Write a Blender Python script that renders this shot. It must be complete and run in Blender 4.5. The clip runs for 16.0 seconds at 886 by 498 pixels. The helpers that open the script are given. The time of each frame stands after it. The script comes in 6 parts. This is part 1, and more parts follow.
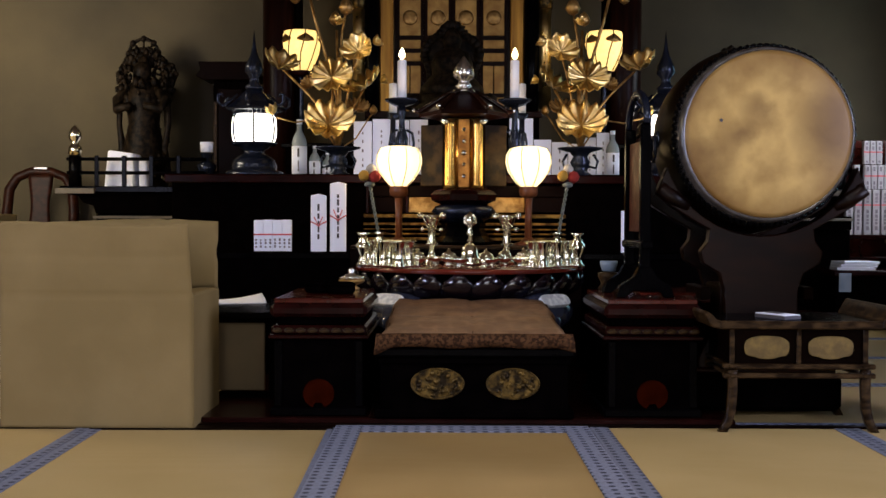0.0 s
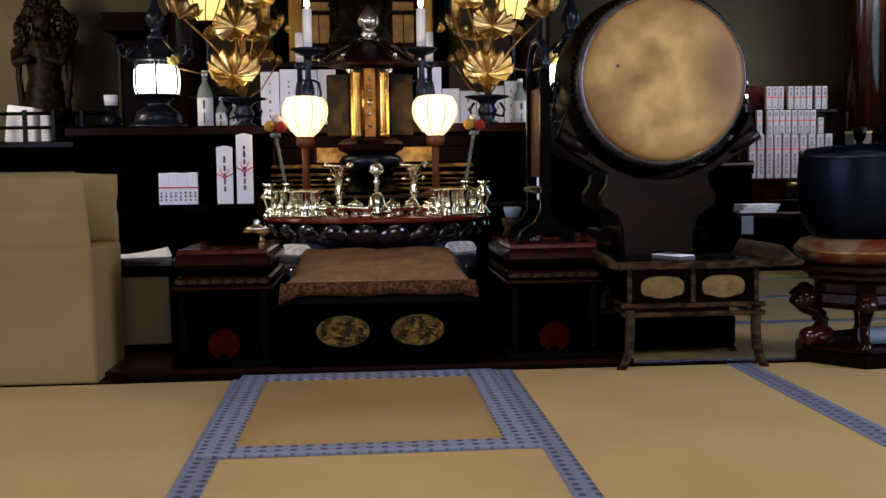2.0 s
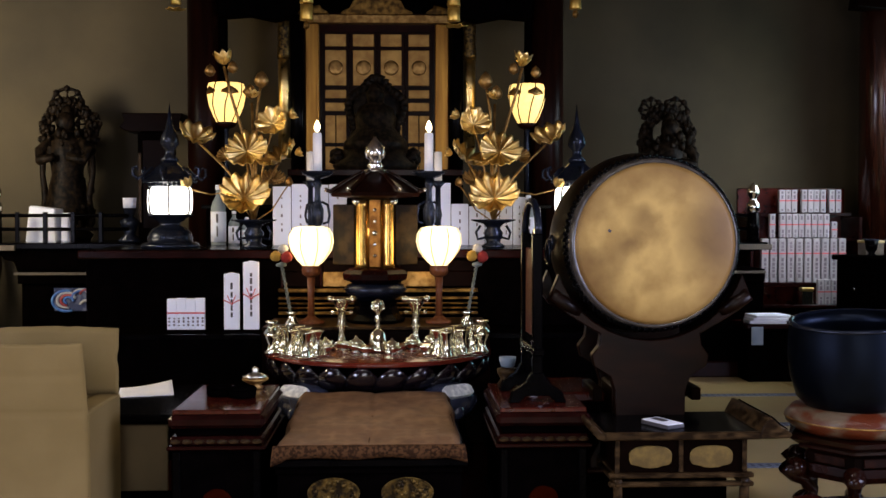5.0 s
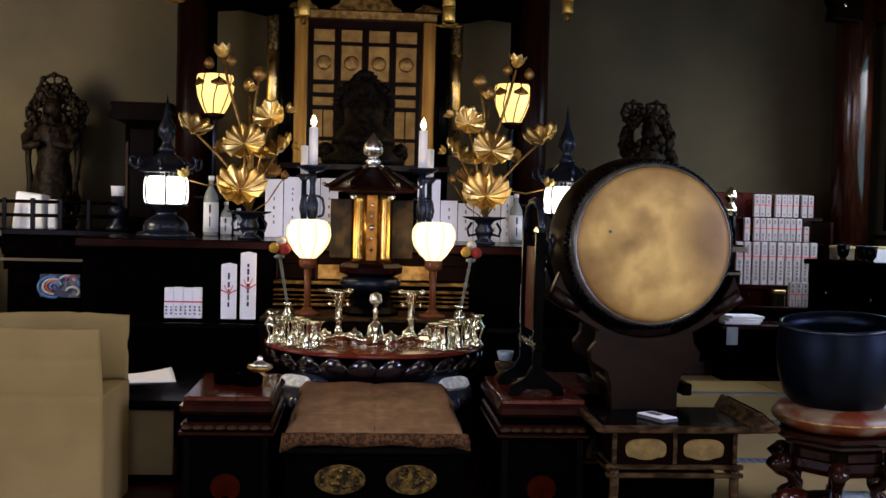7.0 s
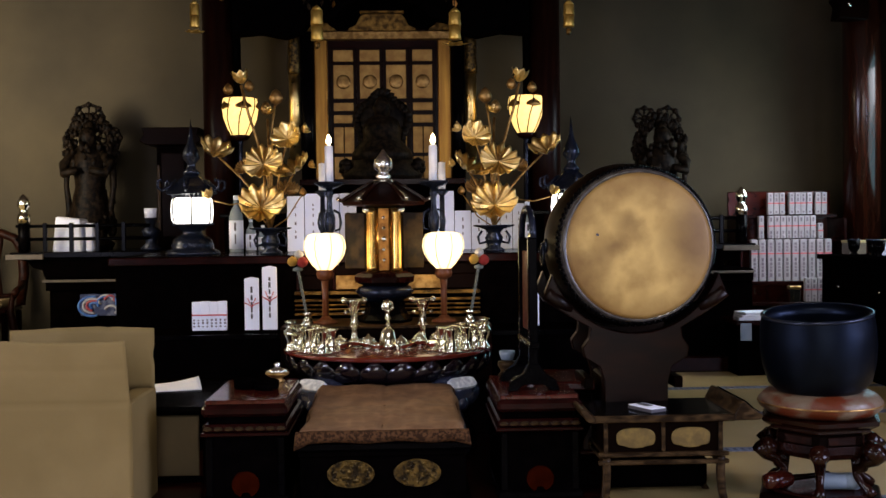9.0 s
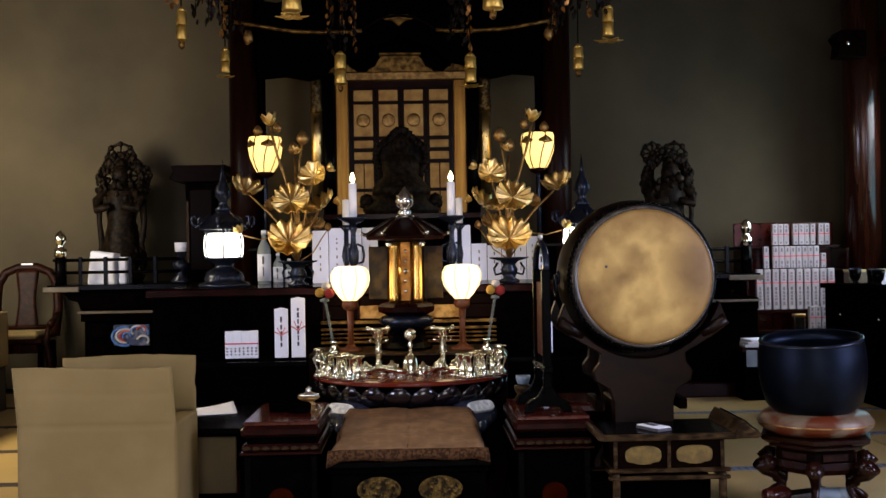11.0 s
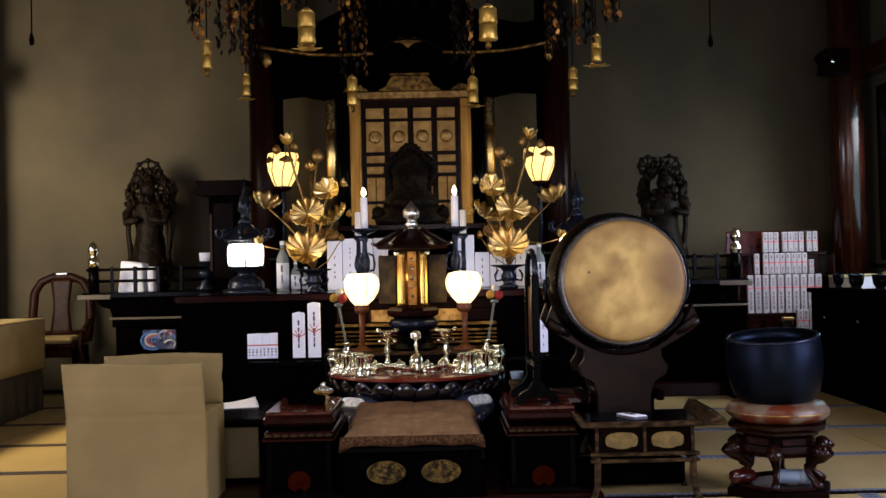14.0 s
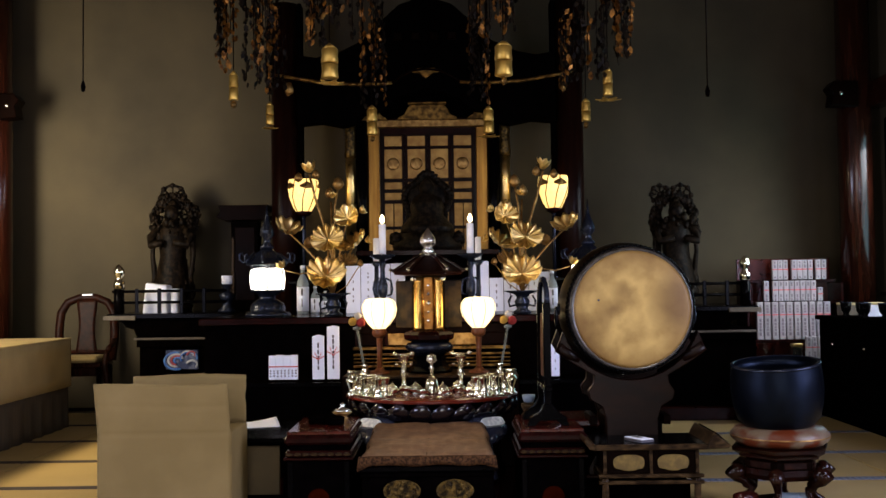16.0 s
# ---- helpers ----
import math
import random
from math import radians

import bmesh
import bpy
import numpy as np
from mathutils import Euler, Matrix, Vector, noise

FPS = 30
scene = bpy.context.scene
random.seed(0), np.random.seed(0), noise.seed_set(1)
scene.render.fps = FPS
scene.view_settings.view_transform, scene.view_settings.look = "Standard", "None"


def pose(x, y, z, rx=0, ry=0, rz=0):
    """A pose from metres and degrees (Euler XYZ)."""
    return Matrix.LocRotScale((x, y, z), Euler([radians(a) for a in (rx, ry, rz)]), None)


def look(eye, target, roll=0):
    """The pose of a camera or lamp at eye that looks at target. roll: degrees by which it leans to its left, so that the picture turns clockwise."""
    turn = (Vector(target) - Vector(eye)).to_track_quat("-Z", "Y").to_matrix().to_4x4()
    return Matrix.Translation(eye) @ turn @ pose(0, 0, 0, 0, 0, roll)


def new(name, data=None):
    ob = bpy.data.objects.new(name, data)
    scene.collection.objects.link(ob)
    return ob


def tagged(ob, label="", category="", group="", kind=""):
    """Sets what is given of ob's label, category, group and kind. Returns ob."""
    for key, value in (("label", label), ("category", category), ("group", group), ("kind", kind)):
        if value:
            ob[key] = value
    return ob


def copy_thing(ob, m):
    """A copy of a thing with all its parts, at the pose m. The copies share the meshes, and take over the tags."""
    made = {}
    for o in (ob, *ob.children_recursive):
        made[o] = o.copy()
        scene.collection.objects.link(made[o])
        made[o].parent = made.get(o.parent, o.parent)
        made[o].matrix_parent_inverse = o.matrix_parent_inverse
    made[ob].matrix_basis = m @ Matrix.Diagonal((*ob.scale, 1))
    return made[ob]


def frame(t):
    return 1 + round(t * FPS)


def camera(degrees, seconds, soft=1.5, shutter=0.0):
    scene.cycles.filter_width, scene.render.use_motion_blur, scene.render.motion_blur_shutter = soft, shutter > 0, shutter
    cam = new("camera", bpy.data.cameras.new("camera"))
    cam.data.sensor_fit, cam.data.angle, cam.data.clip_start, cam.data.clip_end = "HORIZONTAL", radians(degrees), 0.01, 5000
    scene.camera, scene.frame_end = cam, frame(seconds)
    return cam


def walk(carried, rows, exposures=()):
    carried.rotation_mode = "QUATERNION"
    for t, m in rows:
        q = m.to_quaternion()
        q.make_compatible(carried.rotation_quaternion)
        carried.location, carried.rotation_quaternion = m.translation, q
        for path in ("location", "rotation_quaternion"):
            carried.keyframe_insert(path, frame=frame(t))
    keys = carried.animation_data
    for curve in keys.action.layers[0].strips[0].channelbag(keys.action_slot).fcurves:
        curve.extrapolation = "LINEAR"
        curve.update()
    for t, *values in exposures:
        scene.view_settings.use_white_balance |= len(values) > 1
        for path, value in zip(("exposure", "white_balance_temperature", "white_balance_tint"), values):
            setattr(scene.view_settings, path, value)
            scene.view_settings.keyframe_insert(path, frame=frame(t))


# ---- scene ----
cam = camera(46.0, 16.0)
PATH = [
    (0, (-0.046, -3.752, 0.73), (-0.059, -1.752, 0.683), 0.2),
    (0.5, (-0.083, -3.752, 0.713), (-0.082, -1.753, 0.644), -0.0),
    (1, (-0.091, -3.739, 0.706), (-0.058, -1.741, 0.611), -0.2),
    (1.5, (-0.074, -3.723, 0.707), (0.052, -1.732, 0.564), 0.7),
    (2, (0.026, -3.783, 0.714), (0.16, -1.793, 0.575), -0.8),
    (2.5, (0.14, -3.869, 0.778), (0.263, -1.875, 0.683), -0.7),
    (3, (0.159, -3.887, 0.921), (0.262, -1.891, 0.84), -0.5),
    (3.5, (0.177, -3.848, 1.04), (0.238, -1.85, 0.969), -0.1),
    (4, (0.224, -3.802, 1.134), (0.267, -1.804, 1.077), -0.2),
    (6.5, (0.007, -3.926, 1.181), (0.166, -1.934, 1.123), 0.8),
    (7, (-0.02, -3.956, 1.178), (0.133, -1.963, 1.112), 1.4),
    (7.5, (0.012, -4.019, 1.172), (0.129, -2.023, 1.098), 1.2),
    (8, (0.063, -4.116, 1.174), (0.157, -2.12, 1.092), 0.4),
    (8.5, (0.119, -4.2, 1.174), (0.199, -2.203, 1.099), 0.5),
    (9, (0.158, -4.262, 1.18), (0.226, -2.264, 1.132), -0.7),
    (11.5, (0.105, -4.721, 1.197), (0.145, -2.722, 1.209), -0.9),
    (12, (0.169, -4.803, 1.198), (0.195, -2.803, 1.215), -1.1),
    (12.5, (0.185, -4.865, 1.212), (0.196, -2.866, 1.267), -2.3),
    (13, (0.155, -4.971, 1.199), (0.176, -2.973, 1.279), -2.4),
    (13.5, (0.127, -5.11, 1.199), (0.183, -3.112, 1.247), -1.8),
    (14, (0.19, -5.193, 1.188), (0.202, -3.194, 1.216), -1.3),
    (14.5, (0.253, -5.296, 1.172), (0.22, -3.296, 1.164), -0.8),
    (15, (0.281, -5.342, 1.182), (0.208, -3.343, 1.177), -1.9),
    (15.5, (0.252, -5.366, 1.198), (0.203, -3.366, 1.225), -0.9),
    (16, (0.189, -5.43, 1.219), (0.172, -3.432, 1.288), -0.8),
]
walk(cam, [(t, look(eye, target, roll)) for t, eye, target, roll in PATH],
     exposures=((0.0, -0.20), (1.0, -0.19), (2.5, -0.30), (4.0, -0.12), (6.5, -0.10), (12.5, -0.07), (13.6, -0.05), (14.5, 0.13), (15.2, 0.04), (16.0, -0.04)))

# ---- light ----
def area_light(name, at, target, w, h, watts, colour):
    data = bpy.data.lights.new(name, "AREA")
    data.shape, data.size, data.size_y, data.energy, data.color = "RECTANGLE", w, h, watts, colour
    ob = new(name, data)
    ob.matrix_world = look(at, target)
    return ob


world = bpy.data.worlds.new("world")
scene.world = world
world.use_nodes = True
sky = world.node_tree.nodes.new("ShaderNodeTexSky")
sky.sky_type, sky.sun_disc = "NISHITA", False
sky.sun_elevation, sky.sun_rotation = radians(35), radians(200)
background = world.node_tree.nodes["Background"]
background.inputs["Strength"].default_value = 0.1
world.node_tree.links.new(sky.outputs["Color"], background.inputs["Color"])

# Daylight stands in the openings behind the worshippers' hall and in the side walls.
area_light("rear_opening_daylight", (0.6, -9.05, 1.7), (0.6, 0, 1.0), 3.6, 2.8, 122, (0.91, 0.90, 1.0))
area_light("left_opening_daylight", (-4.52, -3.2, 1.5), (-0.6, -1.6, 0.9), 2.6, 1.5, 195, (0.70, 0.725, 1.0))
area_light("right_opening_daylight", (4.32, -2.0, 1.55), (0, -1.4, 1.0), 2.2, 1.4, 195, (0.66, 0.69, 1.0))
# Added fill lamp for the left of the back wall; no window known.
left_fill = area_light("left_wall_fill", (-4.5, 1.4, 2.0), (-4.1, 5.2, 2.2), 1.1, 1.3, 84, (1.0, 0.88, 0.70))
left_fill.data.spread = radians(84)
# Second added fill lamp, brightens the left rear mats and table.
floor_fill = area_light("left_floor_fill", (-4.5, 1.4, 2.6), (-2.2, 2.2, 0.0), 1.2, 0.3, 46, (1.0, 0.80, 0.50))
floor_fill.data.spread = radians(95)
right_window = area_light("window_daylight", (4.33, 3.70, 1.9), (3.1, 4.4, 1.1), 1.3, 1.4, 33, (0.92, 0.92, 1.0))
right_window.data.spread = radians(105)
# Bulbs inside the lit globes and lotus lamps.
for bulb_at, watts in (((-0.312, 1.68, 1.05), 5.0), ((0.362, 1.68, 1.05), 5.0), ((-1.225, 4.53, 2.12), 5.0), ((1.17, 4.53, 2.12), 5.0)):
    bulb = bpy.data.lights.new("lamp_bulb", "POINT")
    bulb.energy, bulb.color, bulb.shadow_soft_size = watts, (1.0, 0.66, 0.30), 0.05
    new("lamp_bulb", bulb).location = bulb_at
# The two shaded pull-cord ceiling lamps over the mats.
for lamp_x in (-0.92, 0.965):
    shaded = area_light("ceiling_lamp_light", (lamp_x, -2.3, 3.38), (lamp_x, -2.3, 0), 0.6, 0.6, 32, (1.0, 0.93, 0.90))
    shaded.data.spread = radians(172)


# ---- materials ----
def mat(name, colour, rough=0.5, metal=0.0, second=None, scale=8.0, mix=(0.4, 0.65), bump=0.0, bump_scale=120.0,
        stretch=(1, 1, 1), spec=0.5, coat=0.0, glow=None, rough_var=0.0, island=0.0):
    """A surface in two colours, blended by noise, with fine relief."""
    m = bpy.data.materials.new(name)
    m.use_nodes = True
    nt = m.node_tree
    b = nt.nodes["Principled BSDF"]
    b.inputs["Roughness"].default_value = rough
    b.inputs["Metallic"].default_value = metal
    b.inputs["Specular IOR Level"].default_value = spec
    b.inputs["Coat Weight"].default_value = coat
    b.inputs["Coat Roughness"].default_value = 0.12
    tc = nt.nodes.new("ShaderNodeTexCoord")
    mp = nt.nodes.new("ShaderNodeMapping")
    mp.inputs["Scale"].default_value = stretch
    nt.links.new(tc.outputs["Object"], mp.inputs["Vector"])
    n = nt.nodes.new("ShaderNodeTexNoise")
    n.inputs["Scale"].default_value, n.inputs["Detail"].default_value = scale, 6
    nt.links.new(mp.outputs["Vector"], n.inputs["Vector"])
    ramp = nt.nodes.new("ShaderNodeValToRGB")
    ramp.color_ramp.elements[0].position, ramp.color_ramp.elements[1].position = mix
    c2 = second or tuple(min(1, c * 1.35) for c in colour)
    ramp.color_ramp.elements[0].color = (*colour, 1)
    ramp.color_ramp.elements[1].color = (*c2, 1)
    nt.links.new(n.outputs["Fac"], ramp.inputs["Fac"])
    out = ramp.outputs["Color"]
    if island:
        oi = nt.nodes.new("ShaderNodeObjectInfo")
        hsv = nt.nodes.new("ShaderNodeHueSaturation")
        mr = nt.nodes.new("ShaderNodeMapRange")
        mr.inputs["To Min"].default_value, mr.inputs["To Max"].default_value = 1 - island, 1 + island
        nt.links.new(oi.outputs["Random"], mr.inputs["Value"])
        nt.links.new(mr.outputs["Result"], hsv.inputs["Value"])
        nt.links.new(out, hsv.inputs["Color"])
        out = hsv.outputs["Color"]
    nt.links.new(out, b.inputs["Base Color"])
    if rough_var:
        mr = nt.nodes.new("ShaderNodeMapRange")
        mr.inputs["To Min"].default_value, mr.inputs["To Max"].default_value = rough - rough_var, rough + rough_var
        nt.links.new(n.outputs["Fac"], mr.inputs["Value"])
        nt.links.new(mr.outputs["Result"], b.inputs["Roughness"])
    if bump:
        n2 = nt.nodes.new("ShaderNodeTexNoise")
        n2.inputs["Scale"].default_value, n2.inputs["Detail"].default_value = bump_scale, 4
        nt.links.new(mp.outputs["Vector"], n2.inputs["Vector"])
        bp = nt.nodes.new("ShaderNodeBump")
        bp.inputs["Strength"].default_value, bp.inputs["Distance"].default_value = bump, 0.004
        nt.links.new(n2.outputs["Fac"], bp.inputs["Height"])
        nt.links.new(bp.outputs["Normal"], b.inputs["Normal"])
    if glow:
        b.inputs["Emission Color"].default_value = (*glow[:3], 1)
        b.inputs["Emission Strength"].default_value = glow[3]
    return m


def rush_mat(name, colour, second):
    """Tatami facing: fine ribs across the mat, faded in patches."""
    m = mat(name, colour, 0.42, second=second, scale=2.2, mix=(0.3, 0.7), island=0.06, spec=0.35)
    nt = m.node_tree
    b = nt.nodes["Principled BSDF"]
    tc = nt.nodes["Texture Coordinate"]
    w = nt.nodes.new("ShaderNodeTexWave")
    w.bands_direction = "Y"
    w.inputs["Scale"].default_value, w.inputs["Distortion"].default_value, w.inputs["Detail"].default_value = 28, 0.6, 2
    nt.links.new(tc.outputs["Object"], w.inputs["Vector"])
    bp = nt.nodes.new("ShaderNodeBump")
    bp.inputs["Strength"].default_value, bp.inputs["Distance"].default_value = 0.25, 0.002
    nt.links.new(w.outputs["Fac"], bp.inputs["Height"])
    nt.links.new(bp.outputs["Normal"], b.inputs["Normal"])
    return m


def woven(name, ground, mark, pitch, rough=0.7, size=0.42, cloud=None):
    """Cloth with a small repeated crest woven into it."""
    m = mat(name, ground, rough, second=cloud or tuple(c * 0.8 for c in ground), scale=13 if cloud else 60, bump=0.3, bump_scale=500)
    nt = m.node_tree
    b = nt.nodes["Principled BSDF"]
    tc = nt.nodes["Texture Coordinate"]
    v = nt.nodes.new("ShaderNodeTexVoronoi")
    v.inputs["Scale"].default_value, v.inputs["Randomness"].default_value = 1 / pitch, 0.0
    nt.links.new(tc.outputs["Object"], v.inputs["Vector"])
    st = nt.nodes.new("ShaderNodeMapRange")
    st.inputs["From Min"].default_value, st.inputs["From Max"].default_value = size, size - 0.1
    nt.links.new(v.outputs["Distance"], st.inputs["Value"])
    mx = nt.nodes.new("ShaderNodeMix")
    mx.data_type = "RGBA"
    mx.inputs["B"].default_value = (*mark, 1)
    src = b.inputs["Base Color"].links[0].from_socket
    nt.links.new(src, mx.inputs["A"])
    nt.links.new(st.outputs["Result"], mx.inputs["Factor"])
    nt.links.new(mx.outputs["Result"], b.inputs["Base Color"])
    return m


def hide_mat():
    """Drum hide: tan, mottled, with brown stains of their own shape on the face."""
    m = mat("drum_hide", (0.26, 0.150, 0.040), 0.5, second=(0.51, 0.335, 0.104), scale=7, mix=(0.28, 0.60), bump=0.12, bump_scale=40, spec=0.3)
    nt = m.node_tree
    b = nt.nodes["Principled BSDF"]
    tc = nt.nodes["Texture Coordinate"]
    warp = nt.nodes.new("ShaderNodeTexNoise")
    warp.inputs["Scale"].default_value, warp.inputs["Detail"].default_value = 7, 4
    nt.links.new(tc.outputs["Object"], warp.inputs["Vector"])
    bend = nt.nodes.new("ShaderNodeVectorMath")
    bend.operation = "MULTIPLY_ADD"
    bend.inputs[1].default_value = (0.16, 0.0, 0.16)
    nt.links.new(warp.outputs["Color"], bend.inputs[0])
    nt.links.new(tc.outputs["Object"], bend.inputs[2])
    src = b.inputs["Base Color"].links[0].from_socket
    for x, z, r, amount in ((0.25, 0.36, 0.14, 0.85), (0.20, 0.45, 0.10, 0.5), (-0.25, 0.17, 0.15, 0.8), (-0.12, 0.34, 0.075, 0.65), (-0.04, 0.45, 0.065, 0.6), (-0.28, 0.30, 0.10, 0.45), (0.02, 0.69, 0.15, 0.55), (-0.22, 0.58, 0.14, 0.5), (0.27, 0.57, 0.10, 0.4), (0.08, 0.05, 0.10, 0.35)):
        d = nt.nodes.new("ShaderNodeVectorMath")
        d.operation = "DISTANCE"
        d.inputs[1].default_value = (x + 0.08, 0.0, z + 0.08)
        nt.links.new(bend.outputs["Vector"], d.inputs[0])
        mr = nt.nodes.new("ShaderNodeMapRange")
        mr.inputs["From Min"].default_value, mr.inputs["From Max"].default_value = r * 1.25, r * 0.25
        mr.inputs["To Max"].default_value = amount
        nt.links.new(d.outputs["Value"], mr.inputs["Value"])
        mx = nt.nodes.new("ShaderNodeMix")
        mx.data_type = "RGBA"
        mx.inputs["B"].default_value = (0.13, 0.066, 0.018, 1)
        nt.links.new(mr.outputs["Result"], mx.inputs["Factor"])
        nt.links.new(src, mx.inputs["A"])
        src = mx.outputs["Result"]
    ring = nt.nodes.new("ShaderNodeVectorMath")
    ring.operation = "DISTANCE"
    ring.inputs[1].default_value = (0.08, 0.0, 0.44)
    nt.links.new(bend.outputs["Vector"], ring.inputs[0])
    worn = nt.nodes.new("ShaderNodeMapRange")
    worn.inputs["From Min"].default_value, worn.inputs["From Max"].default_value, worn.inputs["To Max"].default_value = 0.22, 0.34, 0.75
    nt.links.new(ring.outputs["Value"], worn.inputs["Value"])
    rim = nt.nodes.new("ShaderNodeMix")
    rim.data_type = "RGBA"
    rim.inputs["B"].default_value = (0.16, 0.078, 0.018, 1)
    nt.links.new(worn.outputs["Result"], rim.inputs["Factor"])
    nt.links.new(src, rim.inputs["A"])
    nt.links.new(rim.outputs["Result"], b.inputs["Base Color"])
    return m


RUSH = rush_mat("rush", (0.40, 0.283, 0.108), (0.48, 0.348, 0.145))
OLDRUSH = rush_mat("browned_rush", (0.31, 0.198, 0.068), (0.38, 0.255, 0.098))
BORDER = woven("mat_border", (0.165, 0.180, 0.235), (0.018, 0.022, 0.042), 0.040, size=0.31)
BORDER_FINE = woven("crested_border", (0.215, 0.232, 0.30), (0.02, 0.024, 0.046), 0.040, size=0.31)
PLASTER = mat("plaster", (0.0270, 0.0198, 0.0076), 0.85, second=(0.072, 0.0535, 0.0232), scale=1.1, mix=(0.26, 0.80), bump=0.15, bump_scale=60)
VARNISH = mat("varnished_wood", (0.0144, 0.00336, 0.0016), 0.22, second=(0.0304, 0.0072, 0.0032), scale=5, stretch=(6, 6, 0.5), coat=0.25, spec=0.25)
LACQUER = mat("black_lacquer", (0.0008, 0.0007, 0.0009), 0.2, second=(0.0015, 0.0012, 0.0014), scale=9, rough_var=0.07, spec=0.03)
MATT = mat("dull_black_lacquer", (0.0008, 0.0006, 0.0006), 0.6, second=(0.0015, 0.001, 0.001), scale=14, spec=0.0)
REDLAC = mat("red_lacquer", (0.033, 0.0046, 0.0027), 0.14, second=(0.056, 0.0088, 0.0052), scale=12, rough_var=0.05, spec=0.5)
DARKRED = mat("dark_red_lacquer", (0.0072, 0.00152, 0.00112), 0.22, second=(0.0144, 0.00272, 0.00208), scale=10, spec=0.10)
DARKWOOD = mat("dark_wood", (0.0024, 0.0009, 0.0005), 0.32, second=(0.0048, 0.0016, 0.0009), scale=5, spec=0.02)
AGED = mat("aged_brown_wood", (0.0104, 0.00528, 0.00224), 0.36, second=(0.052, 0.030, 0.0125), scale=18, stretch=(1, 1, 3), bump=0.15, spec=0.07)
GOLD = mat("gold_leaf", (0.74, 0.49, 0.15), 0.3, 1.0, second=(0.92, 0.68, 0.28), scale=16, bump=0.15, bump_scale=60, rough_var=0.1)
OLDGOLD = mat("tarnished_gold", (0.20, 0.105, 0.028), 0.42, 0.85, second=(0.46, 0.27, 0.085), scale=22, bump=0.4, bump_scale=70)
PANELGOLD = mat("panel_gold", (0.27, 0.135, 0.026), 0.42, 0.45, second=(0.43, 0.245, 0.058), scale=10, bump=0.15)
RELIEF = mat("gilt_relief", (0.014, 0.008, 0.0022), 0.42, 0.8, second=(0.15, 0.092, 0.022), scale=42, bump=0.9, bump_scale=40)
BRASS = mat("polished_brass", (0.95, 0.90, 0.70), 0.15, 1.0, second=(0.97, 0.95, 0.85), scale=10)
SILVER = mat("silvered_metal", (0.62, 0.60, 0.56), 0.25, 1.0, second=(0.75, 0.72, 0.66), scale=20)
BRONZE = mat("dark_bronze", (0.009, 0.013, 0.026), 0.26, 0.6, second=(0.02, 0.026, 0.045), scale=18, bump=0.2)
IRON = mat("blued_iron", (0.0034, 0.0058, 0.0125), 0.38, 0.9, second=(0.0055, 0.0095, 0.020), scale=7, bump=0.08, bump_scale=200, rough_var=0.06)
PETAL = mat("lacquered_petal", (0.005, 0.0034, 0.0055), 0.16, second=(0.012, 0.006, 0.009), scale=10, coat=0.8)
CARD = mat("cardboard", (0.180, 0.125, 0.046), 0.8, second=(0.216, 0.152, 0.060), scale=3, bump=0.06, bump_scale=90, spec=0.2)
PAPER = mat("white_paper", (0.82, 0.85, 0.985), 0.75, second=(0.88, 0.90, 0.99), scale=5)
TALLY = mat("talisman_paper", (0.30, 0.27, 0.285), 0.75, second=(0.37, 0.34, 0.355), scale=5, island=0.08)
INK = mat("ink", (0.048, 0.044, 0.052), 0.7)
PALEINK = mat("faint_ink", (0.13, 0.105, 0.125), 0.7)
BANDHIDE = mat("turned_hide", (0.035, 0.030, 0.026), 0.26, second=(0.07, 0.06, 0.052), scale=20, spec=0.6)
# Gilt with the weak light high above the altar put into its colour.
CANOPYGOLD = mat("dimmed_gilt", (0.06, 0.029, 0.005), 0.40, 0.8, second=(0.31, 0.17, 0.036), scale=18, bump=0.4, bump_scale=70)
# Varnished wood, its colour darkened to stand for the dim shrine light.
SHRINEWOOD = mat("darkened_shrine_wood", (0.006, 0.0016, 0.001), 0.3, second=(0.012, 0.003, 0.0015), scale=6, stretch=(5, 5, 0.5), spec=0.06)
DULLGOLD = mat("dull_gold_paint", (0.095, 0.058, 0.010), 0.55, 0.2, second=(0.165, 0.105, 0.020), scale=25, bump=0.2)
CREST = mat("dull_red_crest", (0.015, 0.0018, 0.0004), 0.7, second=(0.024, 0.0030, 0.0007), scale=20, spec=0.0)
STANDWOOD = mat("dark_polished_wood", (0.006, 0.0015, 0.0008), 0.22, second=(0.014, 0.0032, 0.0016), scale=9, coat=0.08, spec=0.16)
CLOUDPAINT = mat("painted_cloud", (0.010, 0.022, 0.085), 0.5, second=(0.10, 0.12, 0.20), scale=14, mix=(0.48, 0.60))
WHITEPAINT = mat("white_paint", (0.34, 0.36, 0.42), 0.5, second=(0.46, 0.48, 0.52), scale=15)
DARKCARVED = mat("dark_carving", (0.0015, 0.001, 0.0006), 0.5, second=(0.017, 0.0105, 0.0055), scale=30, bump=0.8, bump_scale=45, spec=0.06)
JAMB = mat("worn_gilt_jamb", (0.20, 0.085, 0.011), 0.34, 0.7, second=(0.50, 0.255, 0.042), scale=5, stretch=(5, 5, 0.35), mix=(0.30, 0.70), bump=0.2, bump_scale=30)
LEGLAC = mat("blue_black_lacquer", (0.016, 0.020, 0.042), 0.24, second=(0.028, 0.034, 0.066), scale=8, coat=0.4, spec=0.7)
LAMPWOOD = mat("orange_brown_wood", (0.14, 0.042, 0.014), 0.35, second=(0.20, 0.066, 0.022), scale=12, stretch=(4, 4, 0.6), spec=0.3)
